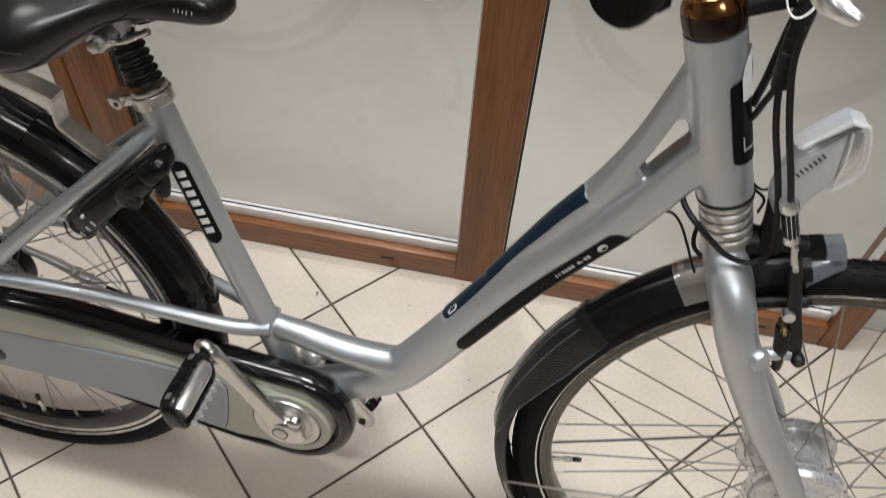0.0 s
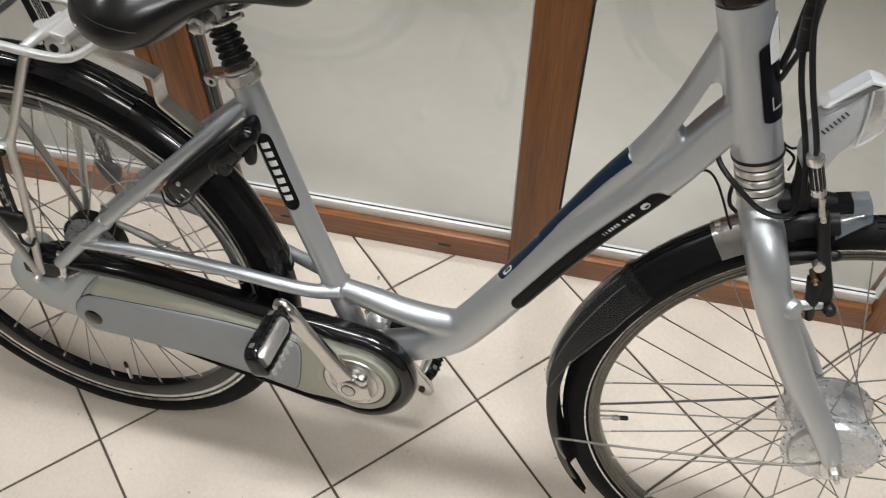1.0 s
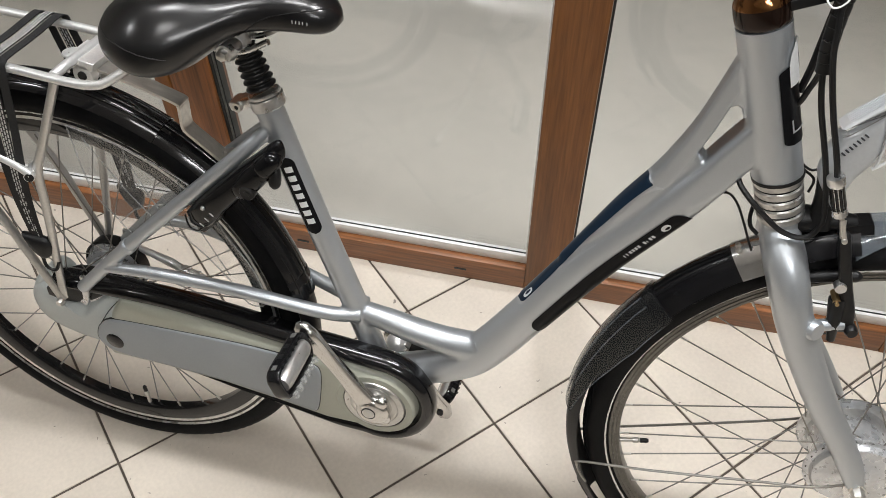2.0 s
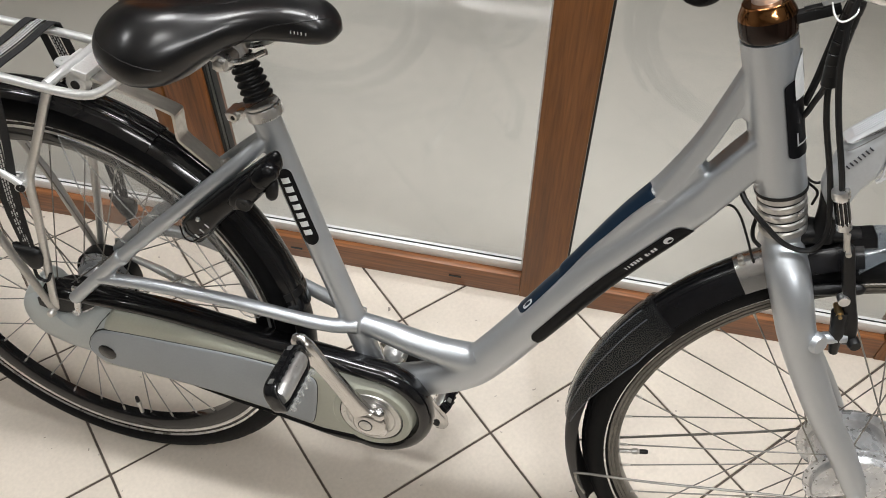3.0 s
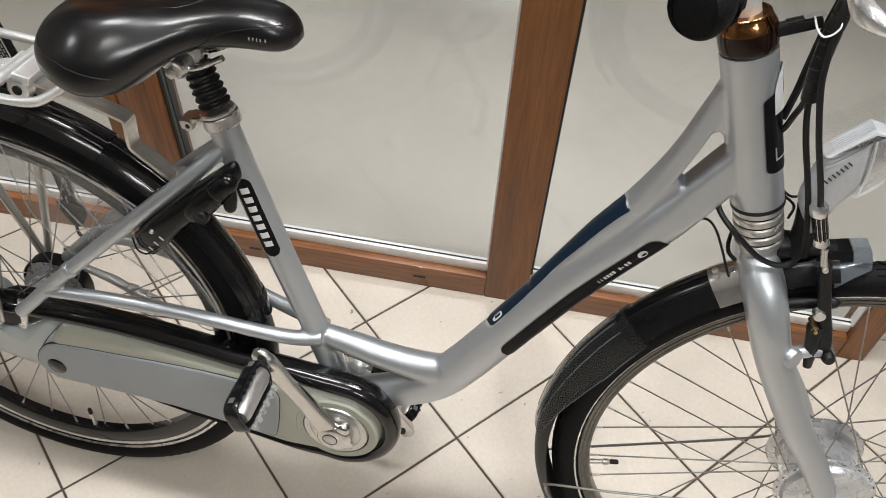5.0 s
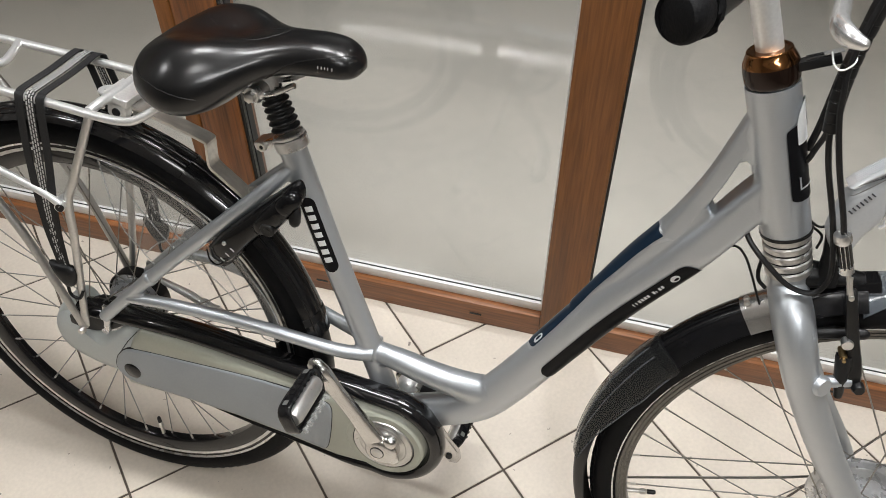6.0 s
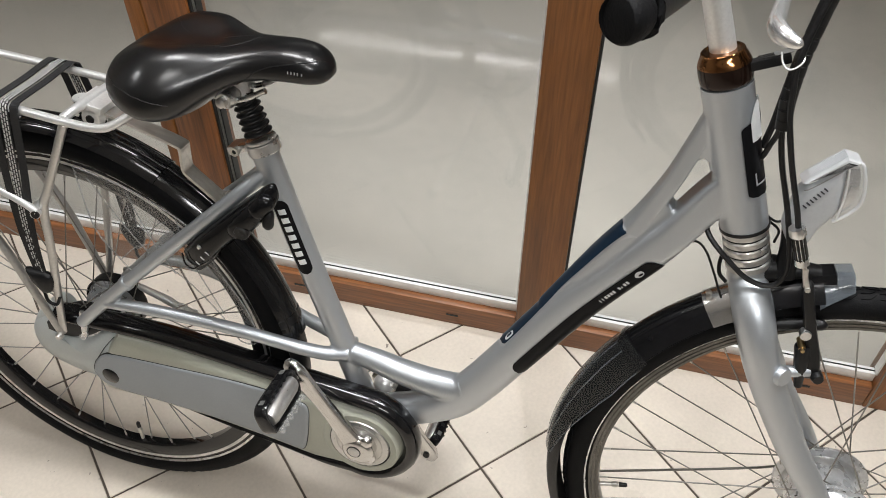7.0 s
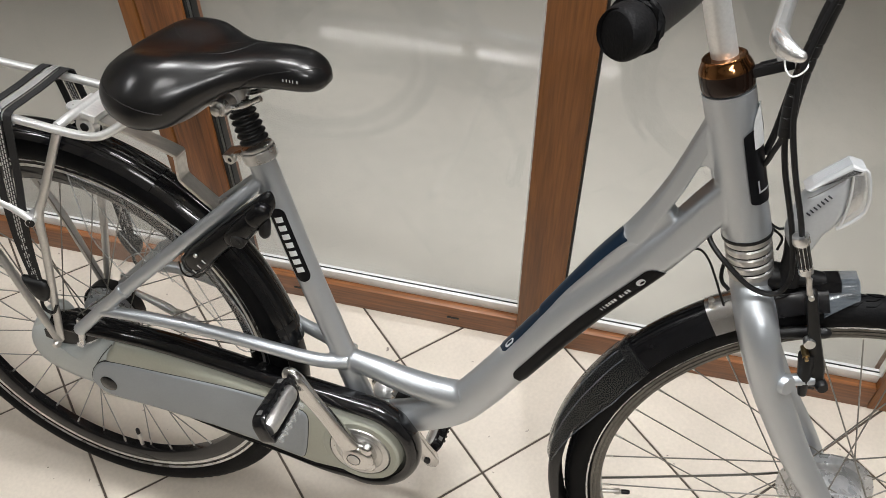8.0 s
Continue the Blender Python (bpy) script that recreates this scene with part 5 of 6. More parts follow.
# chain guard
guard_path = [(-0.046, 0.390), (-0.020, 0.394), (0.0, 0.3945), (0.080, 0.400), (0.157, 0.401), (0.250, 0.395), (0.331, 0.387), (0.380, 0.3840), (0.425, 0.3810), (0.465, 0.3778)]
for k in range(13):
    a = radians(80 - k * 15.5)
    guard_path.append((0.488 + 0.078 * math.cos(a), 0.298 + 0.078 * math.sin(a)))
guard_path += [(0.420, 0.222), (0.340, 0.2335), (0.250, 0.2460), (0.180, 0.2530)]
chain_guard = part("chain_guard", tube([(u, v, 0.034) for u, v in guard_path], [(0.0135, 0.020)] * (len(guard_path) - 4) + [(0.011, 0.019), (0.008, 0.018), (0.006, 0.018), (0.003, 0.014)], 16, 4), BLACK_GLOSS, cycle, "chain guard with glossy black rim")
lower = [(0.408, 0.2285), (0.318, 0.2420), (0.230, 0.2520), (0.126, 0.2550), (0.030, 0.2550)]
CAP_SEAM = [(0.0705, 0.3900), (0.0499, 0.3639), (0.0330, 0.3380), (0.0249, 0.3237), (0.0190, 0.2977), (0.0210, 0.2700)]
top = CAP_SEAM[::-1] + [(0.100, 0.392), (0.165, 0.389), (0.250, 0.383), (0.329, 0.377), (0.400, 0.372), (0.440, 0.369)]
ring = [(0.488 + 0.0665 * math.cos(radians(70 - k * 14)), 0.298 + 0.0665 * math.sin(radians(70 - k * 14))) for k in range(13)]
part("guard_cover", slab(top + ring + lower, 0.010, 0.0575, 0.018, 8), GUARD_PALE, chain_guard, "pale grey-green plastic cover")
cap_line = [(0.170, 0.384), (0.095, 0.388), (0.060, 0.390), (0.044, 0.3860), (0.028, 0.3770), (0.010, 0.3655), (-0.018, 0.3560), (-0.040, 0.3535), (-0.064, 0.358), (-0.084, 0.3690), (-0.108, 0.353), (-0.122, 0.326), (-0.118, 0.295), (-0.096, 0.274), (-0.050, 0.259), (0.0, 0.252), (0.040, 0.2520), (0.095, 0.2590), (0.170, 0.2650)]
end_cap = part("end_cap", pillow(cap_line, 0.016, 0.0405, 16, 4, 2.2), GUARD_CAP, chain_guard, "grey rear cap")
part("cap_back", slab([(-0.030, 0.320), (-0.045, 0.364), (-0.057, 0.386), (-0.074, 0.389), (-0.098, 0.371), (-0.115, 0.343), (-0.1205, 0.320), (-0.115, 0.296), (-0.092, 0.277), (-0.050, 0.270)], -0.012, 0.0300, 0.013, 6, 4), GUARD_CAP, end_cap)
part("cap_seam", tube([(u, v, 0.0566) for u, v in CAP_SEAM[:-1]], 0.0007, 6, 3), BLACK, end_cap)
panel = [(0.023, 0.324), (0.040, 0.343), (0.070, 0.351), (0.166, 0.358), (0.266, 0.364), (0.340, 0.363), (0.388, 0.3575), (0.402, 0.348), (0.403, 0.320), (0.398, 0.270), (0.391, 0.2480), (0.376, 0.2475), (0.318, 0.2560), (0.230, 0.2655), (0.126, 0.2690), (0.045, 0.2705), (0.020, 0.286), (0.016, 0.304)]
part("side_panel", slab([tuple(q) for q in glide(panel + [panel[0]], 3)[:-1]], 0.050, 0.0605, 0.0055, 4), GUARD_GREY, chain_guard, "blue-grey plastic side panel")
# black slab just wider than the panel draws the shade along its edge
part("panel_gap", slab([tuple(q) for q in inset(glide(panel + [panel[0]], 3)[:-1], -0.0004)], 0.050, 0.0578, 0.0003, 1), BLACK, chain_guard)
part("panel_button", lathe([(0, 0.0625), (0.0130, 0.0622), (0.0155, 0.0606), (0.0155, 0.052), (0, 0.052)], (0.048, 0.299, 0), (0, 0, 1), 24), BLACK_GLOSS, chain_guard, "black round plug")
part("ring_gap", lathe([(0.0455, 0.0555), (0.0500, 0.0578), (0.0455, 0.0578)], (0.488, 0.298, 0), (0, 0, 1), 56), BLACK, chain_guard)
part("guard_ring", lathe([(0.0502, 0.052), (0.0502, 0.0590), (0.060, 0.0590), (0.0635, 0.0560)], (0.488, 0.298, 0), (0, 0, 1), 48), GUARD_PALE, chain_guard)
# solid black slab stands for the shade inside the open pocket
part("stay_pocket", slab([(0.046, 0.3905), (0.026, 0.3750), (0.008, 0.3630), (-0.018, 0.3540), (-0.044, 0.3510), (-0.066, 0.357), (-0.066, 0.372), (-0.030, 0.392), (0.030, 0.398)], 0.000, 0.0475, 0.002), BLACK, chain_guard, "black slab as the shade in the open pocket behind the cap")

# cranks and pedals
part("chain_ring", join(lathe([(0.0, 0.0600), (0.0365, 0.0602), (0.0370, 0.0592), (0.0380, 0.0592), (0.0388, 0.0606), (0.0475, 0.0610), (0.0485, 0.058), (0.0485, 0.050), (0, 0.050)], (0.488, 0.300, 0), (0, 0, 1), 56)), SATIN, cycle, "satin alloy chain ring disc")
for sgn, eye in ((1, (0.400, 0.446)), (-1, (0.561, 0.152))):
    c = (0.488, 0.302)
    d = (eye[0] - c[0], eye[1] - c[1])
    at = lambda f, w: (c[0] + d[0] * f, c[1] + d[1] * f, w * sgn)
    arm = part("crank_arm", tube([at(-0.14, 0.066), at(0.0, 0.068), at(0.15, 0.070), at(0.45, 0.073), at(0.75, 0.078), at(0.99, 0.083), at(1.07, 0.083)],
                                 [(0.0170, 0.0065), (0.0220, 0.0085), (0.0175, 0.0090), (0.0135, 0.0085), (0.0128, 0.0082), (0.0162, 0.0100), (0.0140, 0.0080)], 24, 8, True, True, 2.6), POLISHED, cycle, "worn alloy crank arm", None, 60)
    boss = part("crank_boss", lathe([(0, 0.0805), (0.012, 0.0805), (0.020, 0.0795), (0.0245, 0.0765), (0.0262, 0.0715), (0.0262, 0.060), (0, 0.060)], (c[0] + 0.002, c[1] - 0.001, 0), (0, 0, sgn), 36), POLISHED, arm, "", None, 80)
    part("cap_gap", lathe([(0, 0.0812), (0.0112, 0.0812), (0.0112, 0.078), (0.0, 0.078)], (c[0] - 0.002, c[1] + 0.001, 0), (0, 0, sgn), 24), BLACK, boss)
    part("crank_cap", lathe([(0, 0.0818), (0.0090, 0.0818), (0.0098, 0.0812), (0.0098, 0.078), (0.0, 0.078)], (c[0] - 0.002, c[1] + 0.001, 0), (0, 0, sgn), 24), SATIN, boss)
    part("crank_knob", lathe([(0, 0.0790), (0.0050, 0.0786), (0.0088, 0.0768), (0.0105, 0.0735), (0.0110, 0.066), (0.0, 0.066)], (c[0] + 0.0150, c[1] + 0.021, 0), (0, 0, sgn), 24), POLISHED, arm, "", None, 80)
    if sgn < 0:
        part("eye_hole", lathe([(0, 0.0735), (0.0058, 0.0735), (0.0058, 0.070), (0, 0.070)], (*eye, 0), (0, 0, -1), 18), BLACK, arm, "dark threaded hole")
    part("eye_end", lathe([(0, 0.0915), (0.006, 0.0912), (0.0068, 0.0895), (0.0068, 0.086), (0, 0.086)], (*eye, 0), (0, 0, sgn), 18), STEEL, arm)
    pm = Matrix.Translation(L(*eye, 0)) @ pose(0, 0, 0, 0, -112 if sgn > 0 else -60, 0)
    y = lambda w: -w * sgn
    ring_line = [(0.0215, 0.140), (0.0215, 0.172), (0.0150, 0.1835), (0.0, 0.1855), (-0.0150, 0.1835), (-0.0215, 0.172), (-0.0215, 0.110), (-0.0150, 0.0985), (0.0, 0.0970), (0.0150, 0.0985), (0.0215, 0.110), (0.0215, 0.140)]
    cage = [tube([(x, 0, w * sgn) for x, w in ring_line], [(0.0098, 0.0034)] * 5 + [(0.0070, 0.0026)] * 3 + [(0.0090, 0.0034)] * 4, 24, 5, True, False, 5.0)]
    ped = part("pedal", join(*cage), BLACK_GLOSS, cycle, "black plastic pedal with a bright barrel", pm)
    part("pedal_barrel", lathe([(0, 0.084), (0.0075, 0.084), (0.0075, 0.098), (0.0125, 0.103), (0.0150, 0.111), (0.0150, 0.169), (0.0125, 0.178), (0, 0.180)], (0, 0, 0), (0, 0, sgn), 20), SATIN, ped, "bright alloy pedal barrel", pm, 60)
    for k in range(4):
        part("rail_window", block((0.0010, 0.0085, 0.0075), (0.0248, y(0.1095 + 0.0205 * k), 0), (0, 0, 0), 0.0004), GREY_STRIP if k in (0, 3) else BLACK, ped, "", pm)
    part("pedal_reflector", block((0.0036, 0.068, 0.0190), (-0.0255, y(0.140), 0), (0, 0, 0), 0.001), CLEAR_EDGE, ped, "clear reflector", pm)
    for k in range(6):
        part("pedal_tooth", block((0.0080, 0.0050, 0.0070), (-0.0250, y(0.107 + k * 0.0132), -0.0105), (0, 0, 0), 0.0010), CLEAR_EDGE, ped, "", pm)
        part("pedal_tooth", block((0.0036, 0.0034, 0.0024), (0.0215, y(0.112 + k * 0.0112), -0.0101), (0, 0, 0), 0.0006), BLACK_GLOSS, ped, "", pm)

# kick stand beneath the bottom bracket, on the far side
stand = part("kick_stand", join(lathe([(0.0, -0.0180), (0.0065, -0.0168), (0.0125, -0.0130), (0.0168, -0.0065), (0.0180, 0.0), (0.0168, 0.0065), (0.0125, 0.0130), (0.0065, 0.0168), (0.0, 0.0180)], (0.4945, 0.3440, -0.034), (0.3, 0.9, 0.3), 28),
                                lathe([(0, -0.014), (0.0125, -0.014), (0.0140, -0.011), (0.0140, 0.008), (0, 0.008)], (0.4870, 0.3230, -0.030), (0.3, 0.9, 0.3), 24),
                                tube([(0.500, 0.345, -0.050), (0.470, 0.300, -0.075), (0.420, 0.150, -0.125), (0.360, 0.040, -0.165)], 0.0078, 12)), RACK_ALLOY, cycle, "alloy kick stand", None, 60)
part("stand_strip", ribbon([(0.510, 0.352, -0.030), (0.519, 0.343, -0.030), (0.531, 0.330, -0.030)], [(0, 0, 1)] * 3, 0.012, 0.003), STEEL, stand, "brownish metal strip")
part("stand_foot", lathe([(0, -0.006), (0.012, -0.006), (0.014, 0.0), (0.012, 0.008), (0, 0.008)], (0.358, 0.036, -0.166), (0.35, 0.9, 0.3), 16), BLACK, stand)
part("stand_plate", moved(block((0.070, 0.030, 0.008), (0, 0, 0), (0, 0, 0), 0.002), Matrix.Translation(L(0.553, 0.352, -0.030)) @ pose(0, 0, 0, 0, -8, 0)), BLACK, stand, "rough dark mounting plate")

# ring lock
lock_out = [(0.217, 0.594), (0.221, 0.576), (0.236, 0.570), (0.256, 0.583), (0.285, 0.616), (0.314, 0.647), (0.347, 0.684), (0.369, 0.710), (0.371, 0.730), (0.362, 0.738), (0.335, 0.715), (0.298, 0.680), (0.257, 0.640), (0.236, 0.618)]
lock = part("ring_lock", join(pillow(lock_out, 0.044, 0.020, 9, 4, 2.3),
                              tube([(0.262, 0.592, 0.030), (0.232, 0.560, 0.034), (0.225, 0.545, 0.0), (0.232, 0.560, -0.034), (0.262, 0.592, -0.034), (0.300, 0.640, -0.034)], [(0.006, 0.006)] * 6, 12)), LOCK_BLACK, cycle, "glossy black frame ring lock", None, 60)
part("lock_barrel", tube([(0.312, 0.661, 0.054), (0.328, 0.679, 0.055), (0.343, 0.696, 0.055)], [0.0150, 0.0160, 0.0150], 22, 5, True, True), LOCK_BLACK, lock, "", None, 60)
part("lock_collar", tube([(0.347, 0.701, 0.055), (0.358, 0.714, 0.054)], [0.0150, 0.0135], 22, 3, True, True), LOCK_BLACK, lock, "", None, 60)
part("lock_key_face", lathe([(0, 0.0722), (0.004, 0.0722), (0.004, 0.071), (0.0090, 0.0715), (0.0105, 0.070), (0.0105, 0.062), (0, 0.062)], (0.326, 0.670, 0), (0, -0.05, 1), 24), BLACK, lock)
part("lock_end_rim", tube([(0.222, 0.598, 0.0575), (0.226, 0.581, 0.0590), (0.238, 0.576, 0.0590), (0.254, 0.589, 0.0590)], 0.0012, 8, 5), LOCK_BLACK, lock)
# small alloy dot added for the white highlight on the lock
part("lock_rivet", lathe([(0, 0.073), (0.0025, 0.0725), (0.0032, 0.070), (0.0032, 0.060), (0, 0.060)], (0.254, 0.620, -0.008), (0, 0, 1), 16), ALLOY, lock)
part("lock_lever", tube([(0.357, 0.703, 0.050), (0.361, 0.696, 0.055), (0.360, 0.682, 0.057)], [(0.006, 0.006), (0.008, 0.007), (0.0085, 0.0075)], 12, 5, True, True), BLACK, lock, "dark grey lock lever")
for i in range(3):
    part("print_bar", tube([(0.252 + i * 0.0085, 0.590 + i * 0.0105, 0.0640), (0.2465 + i * 0.0085, 0.5945 + i * 0.0105, 0.0640)], 0.0009, 5, 1), RACK_ALLOY, lock)

# rear brake cable and its adjuster
adjuster = part("rear_adjuster", tube([(0.018, 0.400, -0.063), (0.060, 0.389, -0.062), (0.092, 0.379, -0.062), (0.110, 0.371, -0.061), (0.116, 0.369, -0.061), (0.130, 0.363, -0.061), (0.152, 0.357, -0.060), (0.164, 0.353, -0.060)], [0.0050, 0.0060, 0.0075, 0.0070, 0.0092, 0.0088, 0.0080, 0.0050], 16, 5), RACK_ALLOY, cycle, "silver cable adjuster of the rear brake")
for u, v in ((0.122, 0.3665), (0.140, 0.3605)):
    part("adjuster_ring", lathe([(0.008, -0.003), (0.0102, -0.002), (0.0102, 0.002), (0.008, 0.003)], (u, v, -0.061), (0.94, -0.32, 0), 18), ALLOY, adjuster)
part("rear_cable", tube([(0.164, 0.353, -0.060), (0.215, 0.348, -0.056), (0.280, 0.352, -0.045), (0.340, 0.350, -0.036)], 0.0026, 8, 5), BLACK, cycle)

# luggage rack
for sgn in (1, -1):
    r = part("rack_rail", tube([(-0.420, 0.790, 0.062 * sgn), (-0.20, 0.790, 0.064 * sgn), (0.0, 0.784, 0.064 * sgn), (0.090, 0.779, 0.064 * sgn), (0.128, 0.779, 0.062 * sgn), (0.146, 0.783, 0.054 * sgn), (0.168, 0.797, 0.036 * sgn), (0.190, 0.812, 0.018 * sgn), (0.20, 0.818, 0.0)], 0.0060, 12), RACK_ALLOY, cycle, "satin alloy rack rail")
    part("rack_stay", tube([(0.078, 0.776, 0.064 * sgn), (0.066, 0.748, 0.066 * sgn), (0.030, 0.668, 0.068 * sgn), (0.012, 0.628, 0.068 * sgn), (0.006, 0.560, 0.068 * sgn), (-0.010, 0.440, 0.066 * sgn), (-0.020, 0.382, 0.064 * sgn)], [0.0062, 0.0060, 0.0062, 0.0066, 0.0062, 0.0060, (0.0075, 0.004)], 12), STAY, cycle, "satin alloy rack stay")
    part("rear_stay", tube([(-0.260, 0.786, 0.064 * sgn), (-0.200, 0.730, 0.066 * sgn), (-0.092, 0.556, 0.068 * sgn), (-0.054, 0.468, 0.068 * sgn), (-0.020, 0.378, 0.067 * sgn)], [0.006, 0.0062, 0.0066, 0.0066, (0.008, 0.004)], 12), STAY, cycle, "satin alloy rack stay")
    part("axle_bolt", lathe([(0, 0.079), (0.0045, 0.079), (0.0060, 0.076), (0.0060, 0.070), (0, 0.070)], (-0.020, 0.378, 0), (0, 0, sgn), 12), STEEL, cycle)
part("rack_cross_tube", tube([(0.076, 0.782, 0.060), (0.080, 0.786, 0.030), (0.080, 0.786, -0.030), (0.076, 0.786, -0.060)], 0.0066, 12), RACK_ALLOY, cycle, "satin alloy cross tube")
part("rack_loop", tube([(-0.130, 0.787, 0.062), (-0.115, 0.790, 0.030), (-0.105, 0.790, 0.0), (-0.115, 0.790, -0.030), (-0.130, 0.790, -0.062)], 0.0058, 12), RACK_ALLOY, cycle)
part("stay_cross_tube", tube([(0.010, 0.628, 0.084), (0.0, 0.628, 0.060)], 0.0072, 14, 2), RACK_ALLOY, cycle)
part("stay_side_tube", tube([(0.012, 0.630, 0.080), (-0.030, 0.643, 0.074), (-0.140, 0.672, 0.070)], 0.0058, 12), RACK_ALLOY, cycle)
part("tube_plug", lathe([(0, 0.0), (0.0060, 0.0), (0.0062, -0.004), (0, -0.004)], (0.0104, 0.628, 0.0855), (0.2, 0, 1), 14), BLACK, cycle)
lug_line = [(0.078, 0.750), (0.094, 0.750), (0.102, 0.763), (0.098, 0.779), (0.082, 0.782), (0.073, 0.766)]
lug = part("rack_lug", join(slab(lug_line, 0.010, 0.024, 0.003, 3, 3), slab(lug_line, -0.024, -0.010, 0.003, 3, 3),
                            slab([(0.072, 0.772), (0.104, 0.772), (0.108, 0.784), (0.070, 0.790)], -0.024, 0.024, 0.003, 3)), RACK_ALLOY, cycle, "cast alloy rack lug")
part("lug_eye", lathe([(0, 0.0255), (0.0062, 0.0255), (0.0062, 0.018), (0, 0.018)], (0.088, 0.765, 0), (0, 0, 1), 18), BLACK, lug, "dark hole")
part("rack_tongue", ribbon([(0.100, 0.770, 0), (0.150, 0.757, 0), (0.205, 0.741, 0), (0.2105, 0.735, 0), (0.2110, 0.725, 0), (0.2115, 0.706, 0), (0.216, 0.698, 0), (0.235, 0.683, 0), (0.262, 0.662, 0)], [(0, 0, 1)] * 9, 0.024, 0.004), STEEL, cycle, "brushed steel mounting tongue")
part("tongue_bolt", join(lathe([(0, 0.012), (0.0045, 0.012), (0.0045, 0.004), (0.008, 0.004), (0.008, 0), (0, 0)], (0.268, 0.668, 0.0), (0.6, 0.8, 0), 12)), STEEL, cycle)
part("rack_tab", join(lathe([(0, 0.004), (0.013, 0.004), (0.014, 0.002), (0.013, 0), (0, 0)], (0.050, 0.770, -0.014), (0, 1, 0), 24), lathe([(0, 0.006), (0.0055, 0.006), (0.0055, 0.003), (0, 0.003)], (0.050, 0.770, -0.014), (0, 1, 0), 6)), RACK_ALLOY, cycle, "small round alloy tab")

# clear coat guard beside the rear wheel
coat = [(0.050, 0.690), (0.130, 0.672), (0.205, 0.640), (0.240, 0.610), (0.262, 0.560), (0.300, 0.500), (0.315, 0.440), (0.285, 0.430), (0.260, 0.470), (0.215, 0.520), (0.165, 0.548), (0.118, 0.520), (0.092, 0.545), (0.062, 0.590)]
for sgn in (1, -1):
    cg = part("coat_guard", slab(coat, (0.0335 if sgn > 0 else -0.0350), (0.0350 if sgn > 0 else -0.0335), 0.0005, 1, 3), CLEAR, cycle, "crumpled clear plastic coat guard")
    part("guard_edge", tube([(u, v, 0.035 * sgn) for u, v in coat + coat[:1]], 0.0011, 6, 3), CLEAR_EDGE, cg)
    for crease in ([(0.070, 0.675), (0.120, 0.600), (0.160, 0.552)], [(0.130, 0.668), (0.150, 0.610), (0.190, 0.535)], [(0.205, 0.636), (0.215, 0.580), (0.262, 0.480)], [(0.100, 0.540), (0.140, 0.575), (0.235, 0.605)]):
        part("crease", tube([(u, v, 0.0356 * sgn) for u, v in crease], 0.0010, 6, 5), CLEAR_EDGE, cg)

# luggage strap on the rack
strap = thing("luggage_strap", cycle.matrix_world.copy(), "black elastic luggage strap with a white woven pattern over the rack", "strap")


def band(name, shift, mat, label=""):
    u = shift
    pts = [(-0.022 + u * 0.25, 0.505, 0.073), (-0.024 + u * 0.6, 0.590, 0.0745), (-0.016 + u, 0.700, 0.0735), (-0.008 + u, 0.780, 0.0725), (-0.008 + u, 0.7925, 0.066), (-0.008 + u, 0.795, 0.055), (-0.010 + u, 0.796, 0.0), (-0.014 + u, 0.798, -0.055),
           (-0.014 + u, 0.7945, -0.067), (-0.012 + u, 0.783, -0.0725), (0.010 + u, 0.700, -0.0735), (0.030 + u * 0.6, 0.600, -0.0745), (0.040 + u * 0.25, 0.510, -0.073)]
    geo = ribbon(pts, [(1, 0, 0)] * len(pts), 0.0122, 0.0016)
    ob = part(name, geo, mat, strap, label)
    layer = ob.data.uv_layers.new(name="along")
    run, rows = 0.0, len(geo[0]) // 4
    way = [0.0]
    for i in range(1, rows):
        run += (Vector(geo[0][i * 4]) - Vector(geo[0][i * 4 - 4])).length
        way.append(run)
    for loop in ob.data.loops:
        i = loop.vertex_index
        layer.data[loop.index].uv = (way[i // 4] / 0.0075, (0.0 if i % 4 in (0, 3) else 1.0) * 1.5)
    return ob


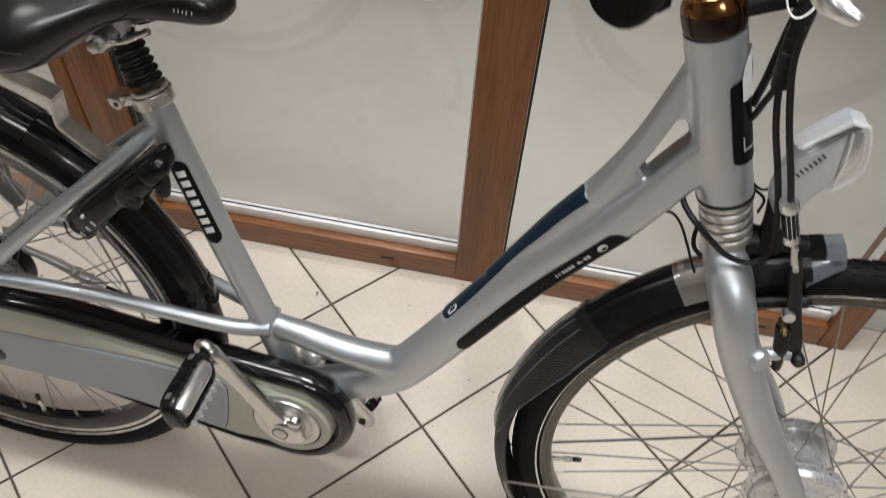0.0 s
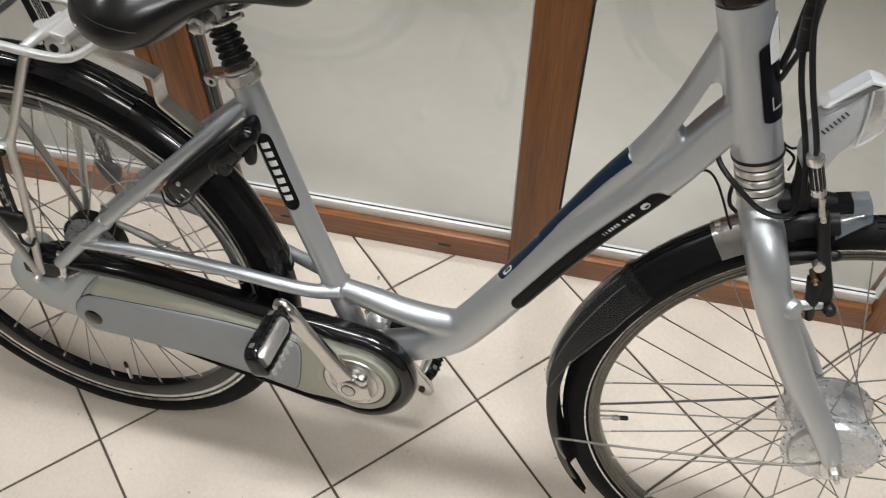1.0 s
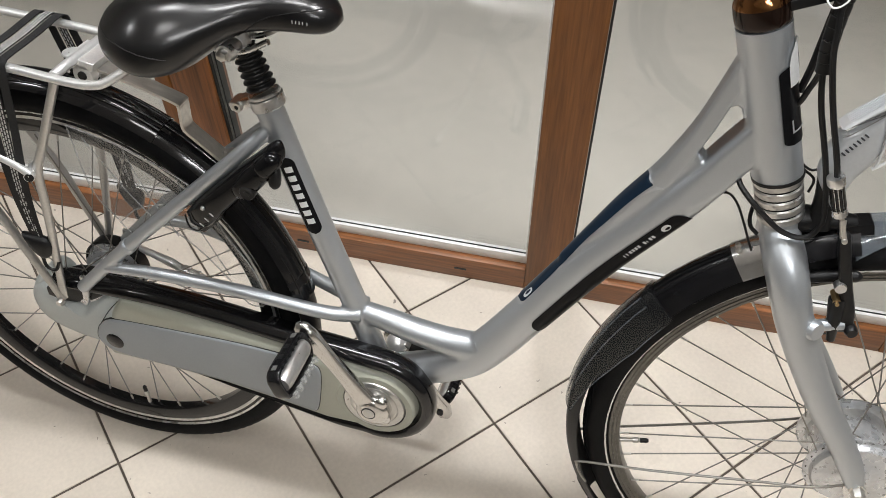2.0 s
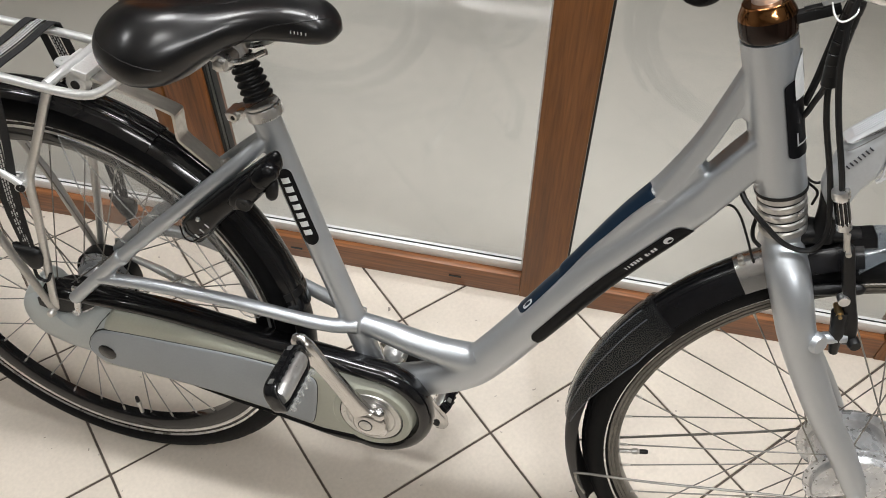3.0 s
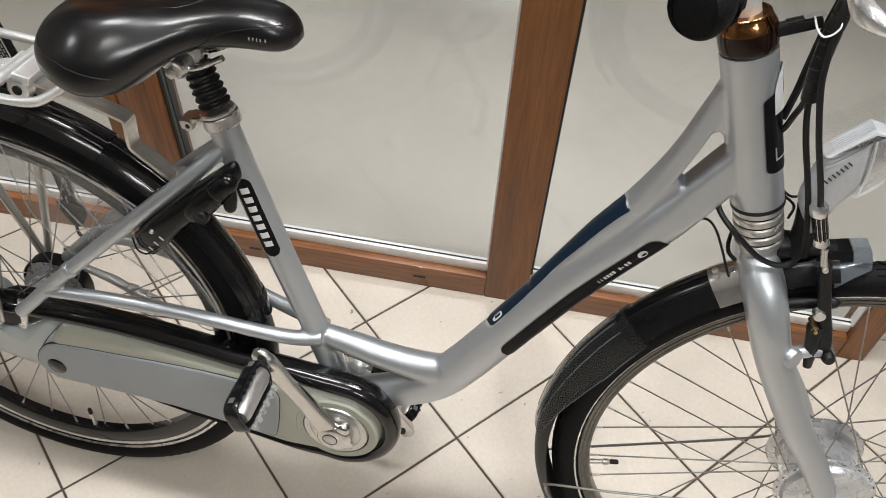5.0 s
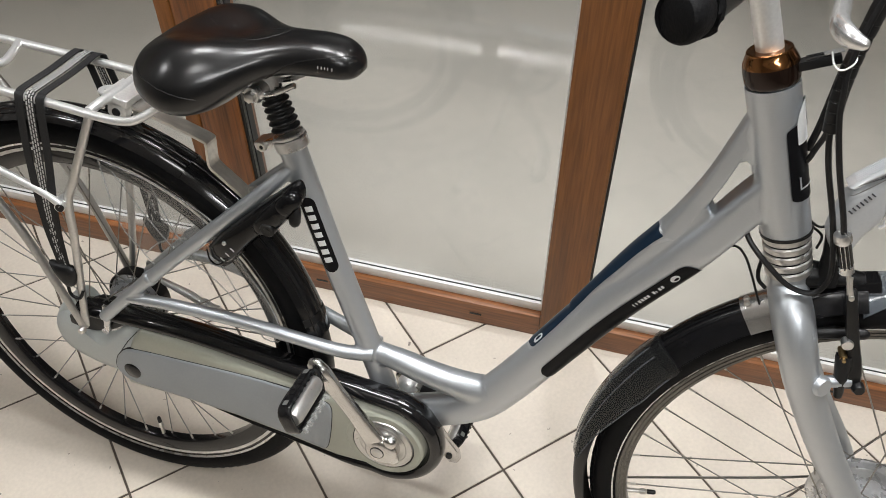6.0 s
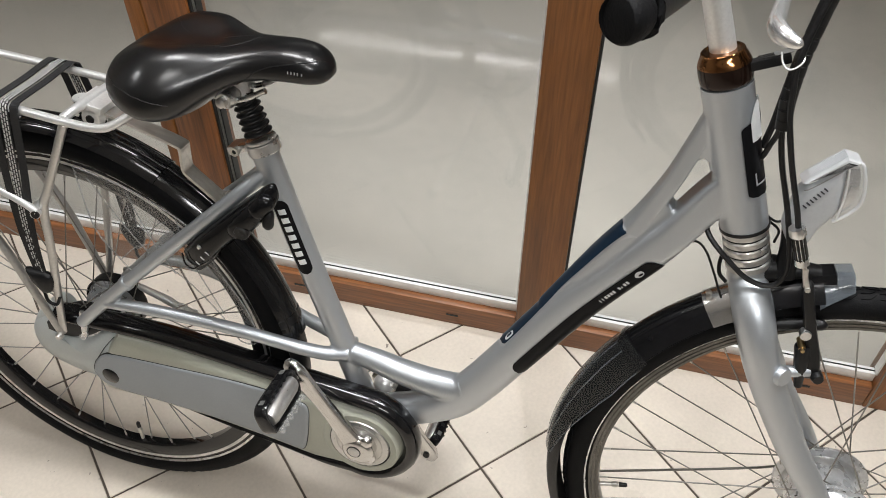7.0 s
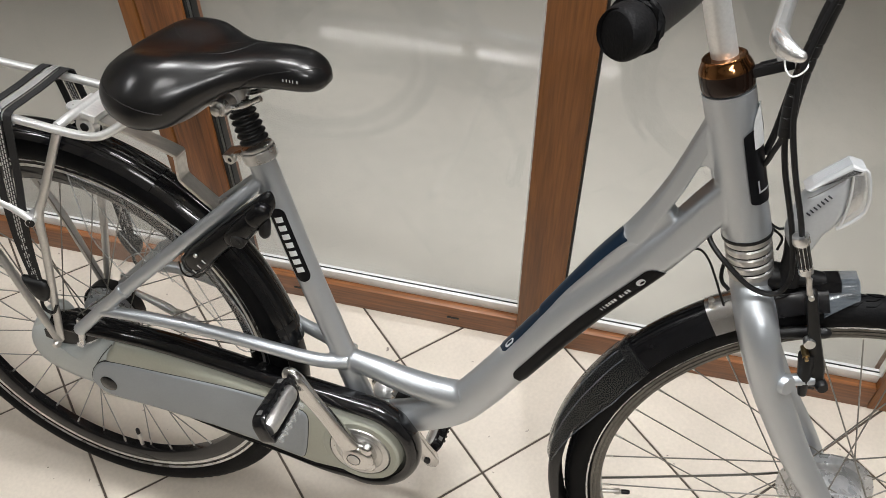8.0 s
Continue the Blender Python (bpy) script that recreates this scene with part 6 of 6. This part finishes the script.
band("band", -0.0140, STRAP)
band("woven_band", 0.0025, WOVEN, "white woven reflective band")
band("band", 0.0185, STRAP)
for w, u in ((0.073, -0.024), (-0.073, 0.040)):
    part("strap_buckle", pillow([(u - 0.022, 0.512), (u + 0.020, 0.508), (u + 0.018, 0.480), (u + 0.004, 0.470), (u - 0.014, 0.490)], w, 0.010, 5, 4, 3.0), BLACK, strap, "black moulded strap end")
    part("strap_hook", tube([(u + 0.000, 0.476, w), (u + 0.004, 0.455, w + 0.003), (u + 0.016, 0.448, w), (u + 0.022, 0.462, w - 0.004)], 0.0026, 8, 5), BLACK, strap)

# ---- tiles, last ----
floor = solid("floor", xyz_box(-3.2, 3.2, -4.2, 2.2, -0.06, -0.0025), GROUT, "floor of beige diagonal tiles with dark joints", "floor")


def tile_mesh():
    h, c = TILE_SIDE / 2 - 0.0022, 0.0012
    vs = [(-h, -h, -0.002), (h, -h, -0.002), (h, h, -0.002), (-h, h, -0.002), (-h, -h, -c), (h, -h, -c), (h, h, -c), (-h, h, -c),
          (-h + c, -h + c, 0), (h - c, -h + c, 0), (h - c, h - c, 0), (-h + c, h - c, 0)]
    fs = [(8, 9, 10, 11)]
    for k in range(4):
        j = (k + 1) % 4
        fs += [(k, j, j + 4, k + 4), (k + 4, j + 4, j + 8, k + 8)]
    return vs, fs


one = mesh("tile", tile_mesh(), TILE, 20)
turn = pose(GRID_X, GRID_Y, 0, 0, 0, GRID_TURN)
rest = []
for i in range(-20, 21):
    for j in range(-24, 21):
        m = turn @ Matrix.Translation(((i + 0.5) * TILE_SIDE, (j + 0.5) * TILE_SIDE, 0))
        x, y = m.translation.x, m.translation.y
        if abs(x) < 1.9 and -1.5 < y < 1.5:
            o = new("tile", one)
            o.matrix_world = m @ pose(0, 0, 0, random.uniform(-0.05, 0.05), random.uniform(-0.05, 0.05), random.uniform(-0.1, 0.1))
            o.parent = floor
        elif abs(x) < 3.40 and -4.40 < y < 0.9:
            rest.append(moved(tile_mesh(), m))
part("tile_field", join(*rest), TILE, floor)
tagged(bpy.data.objects["tile_field"], kind="stuff")
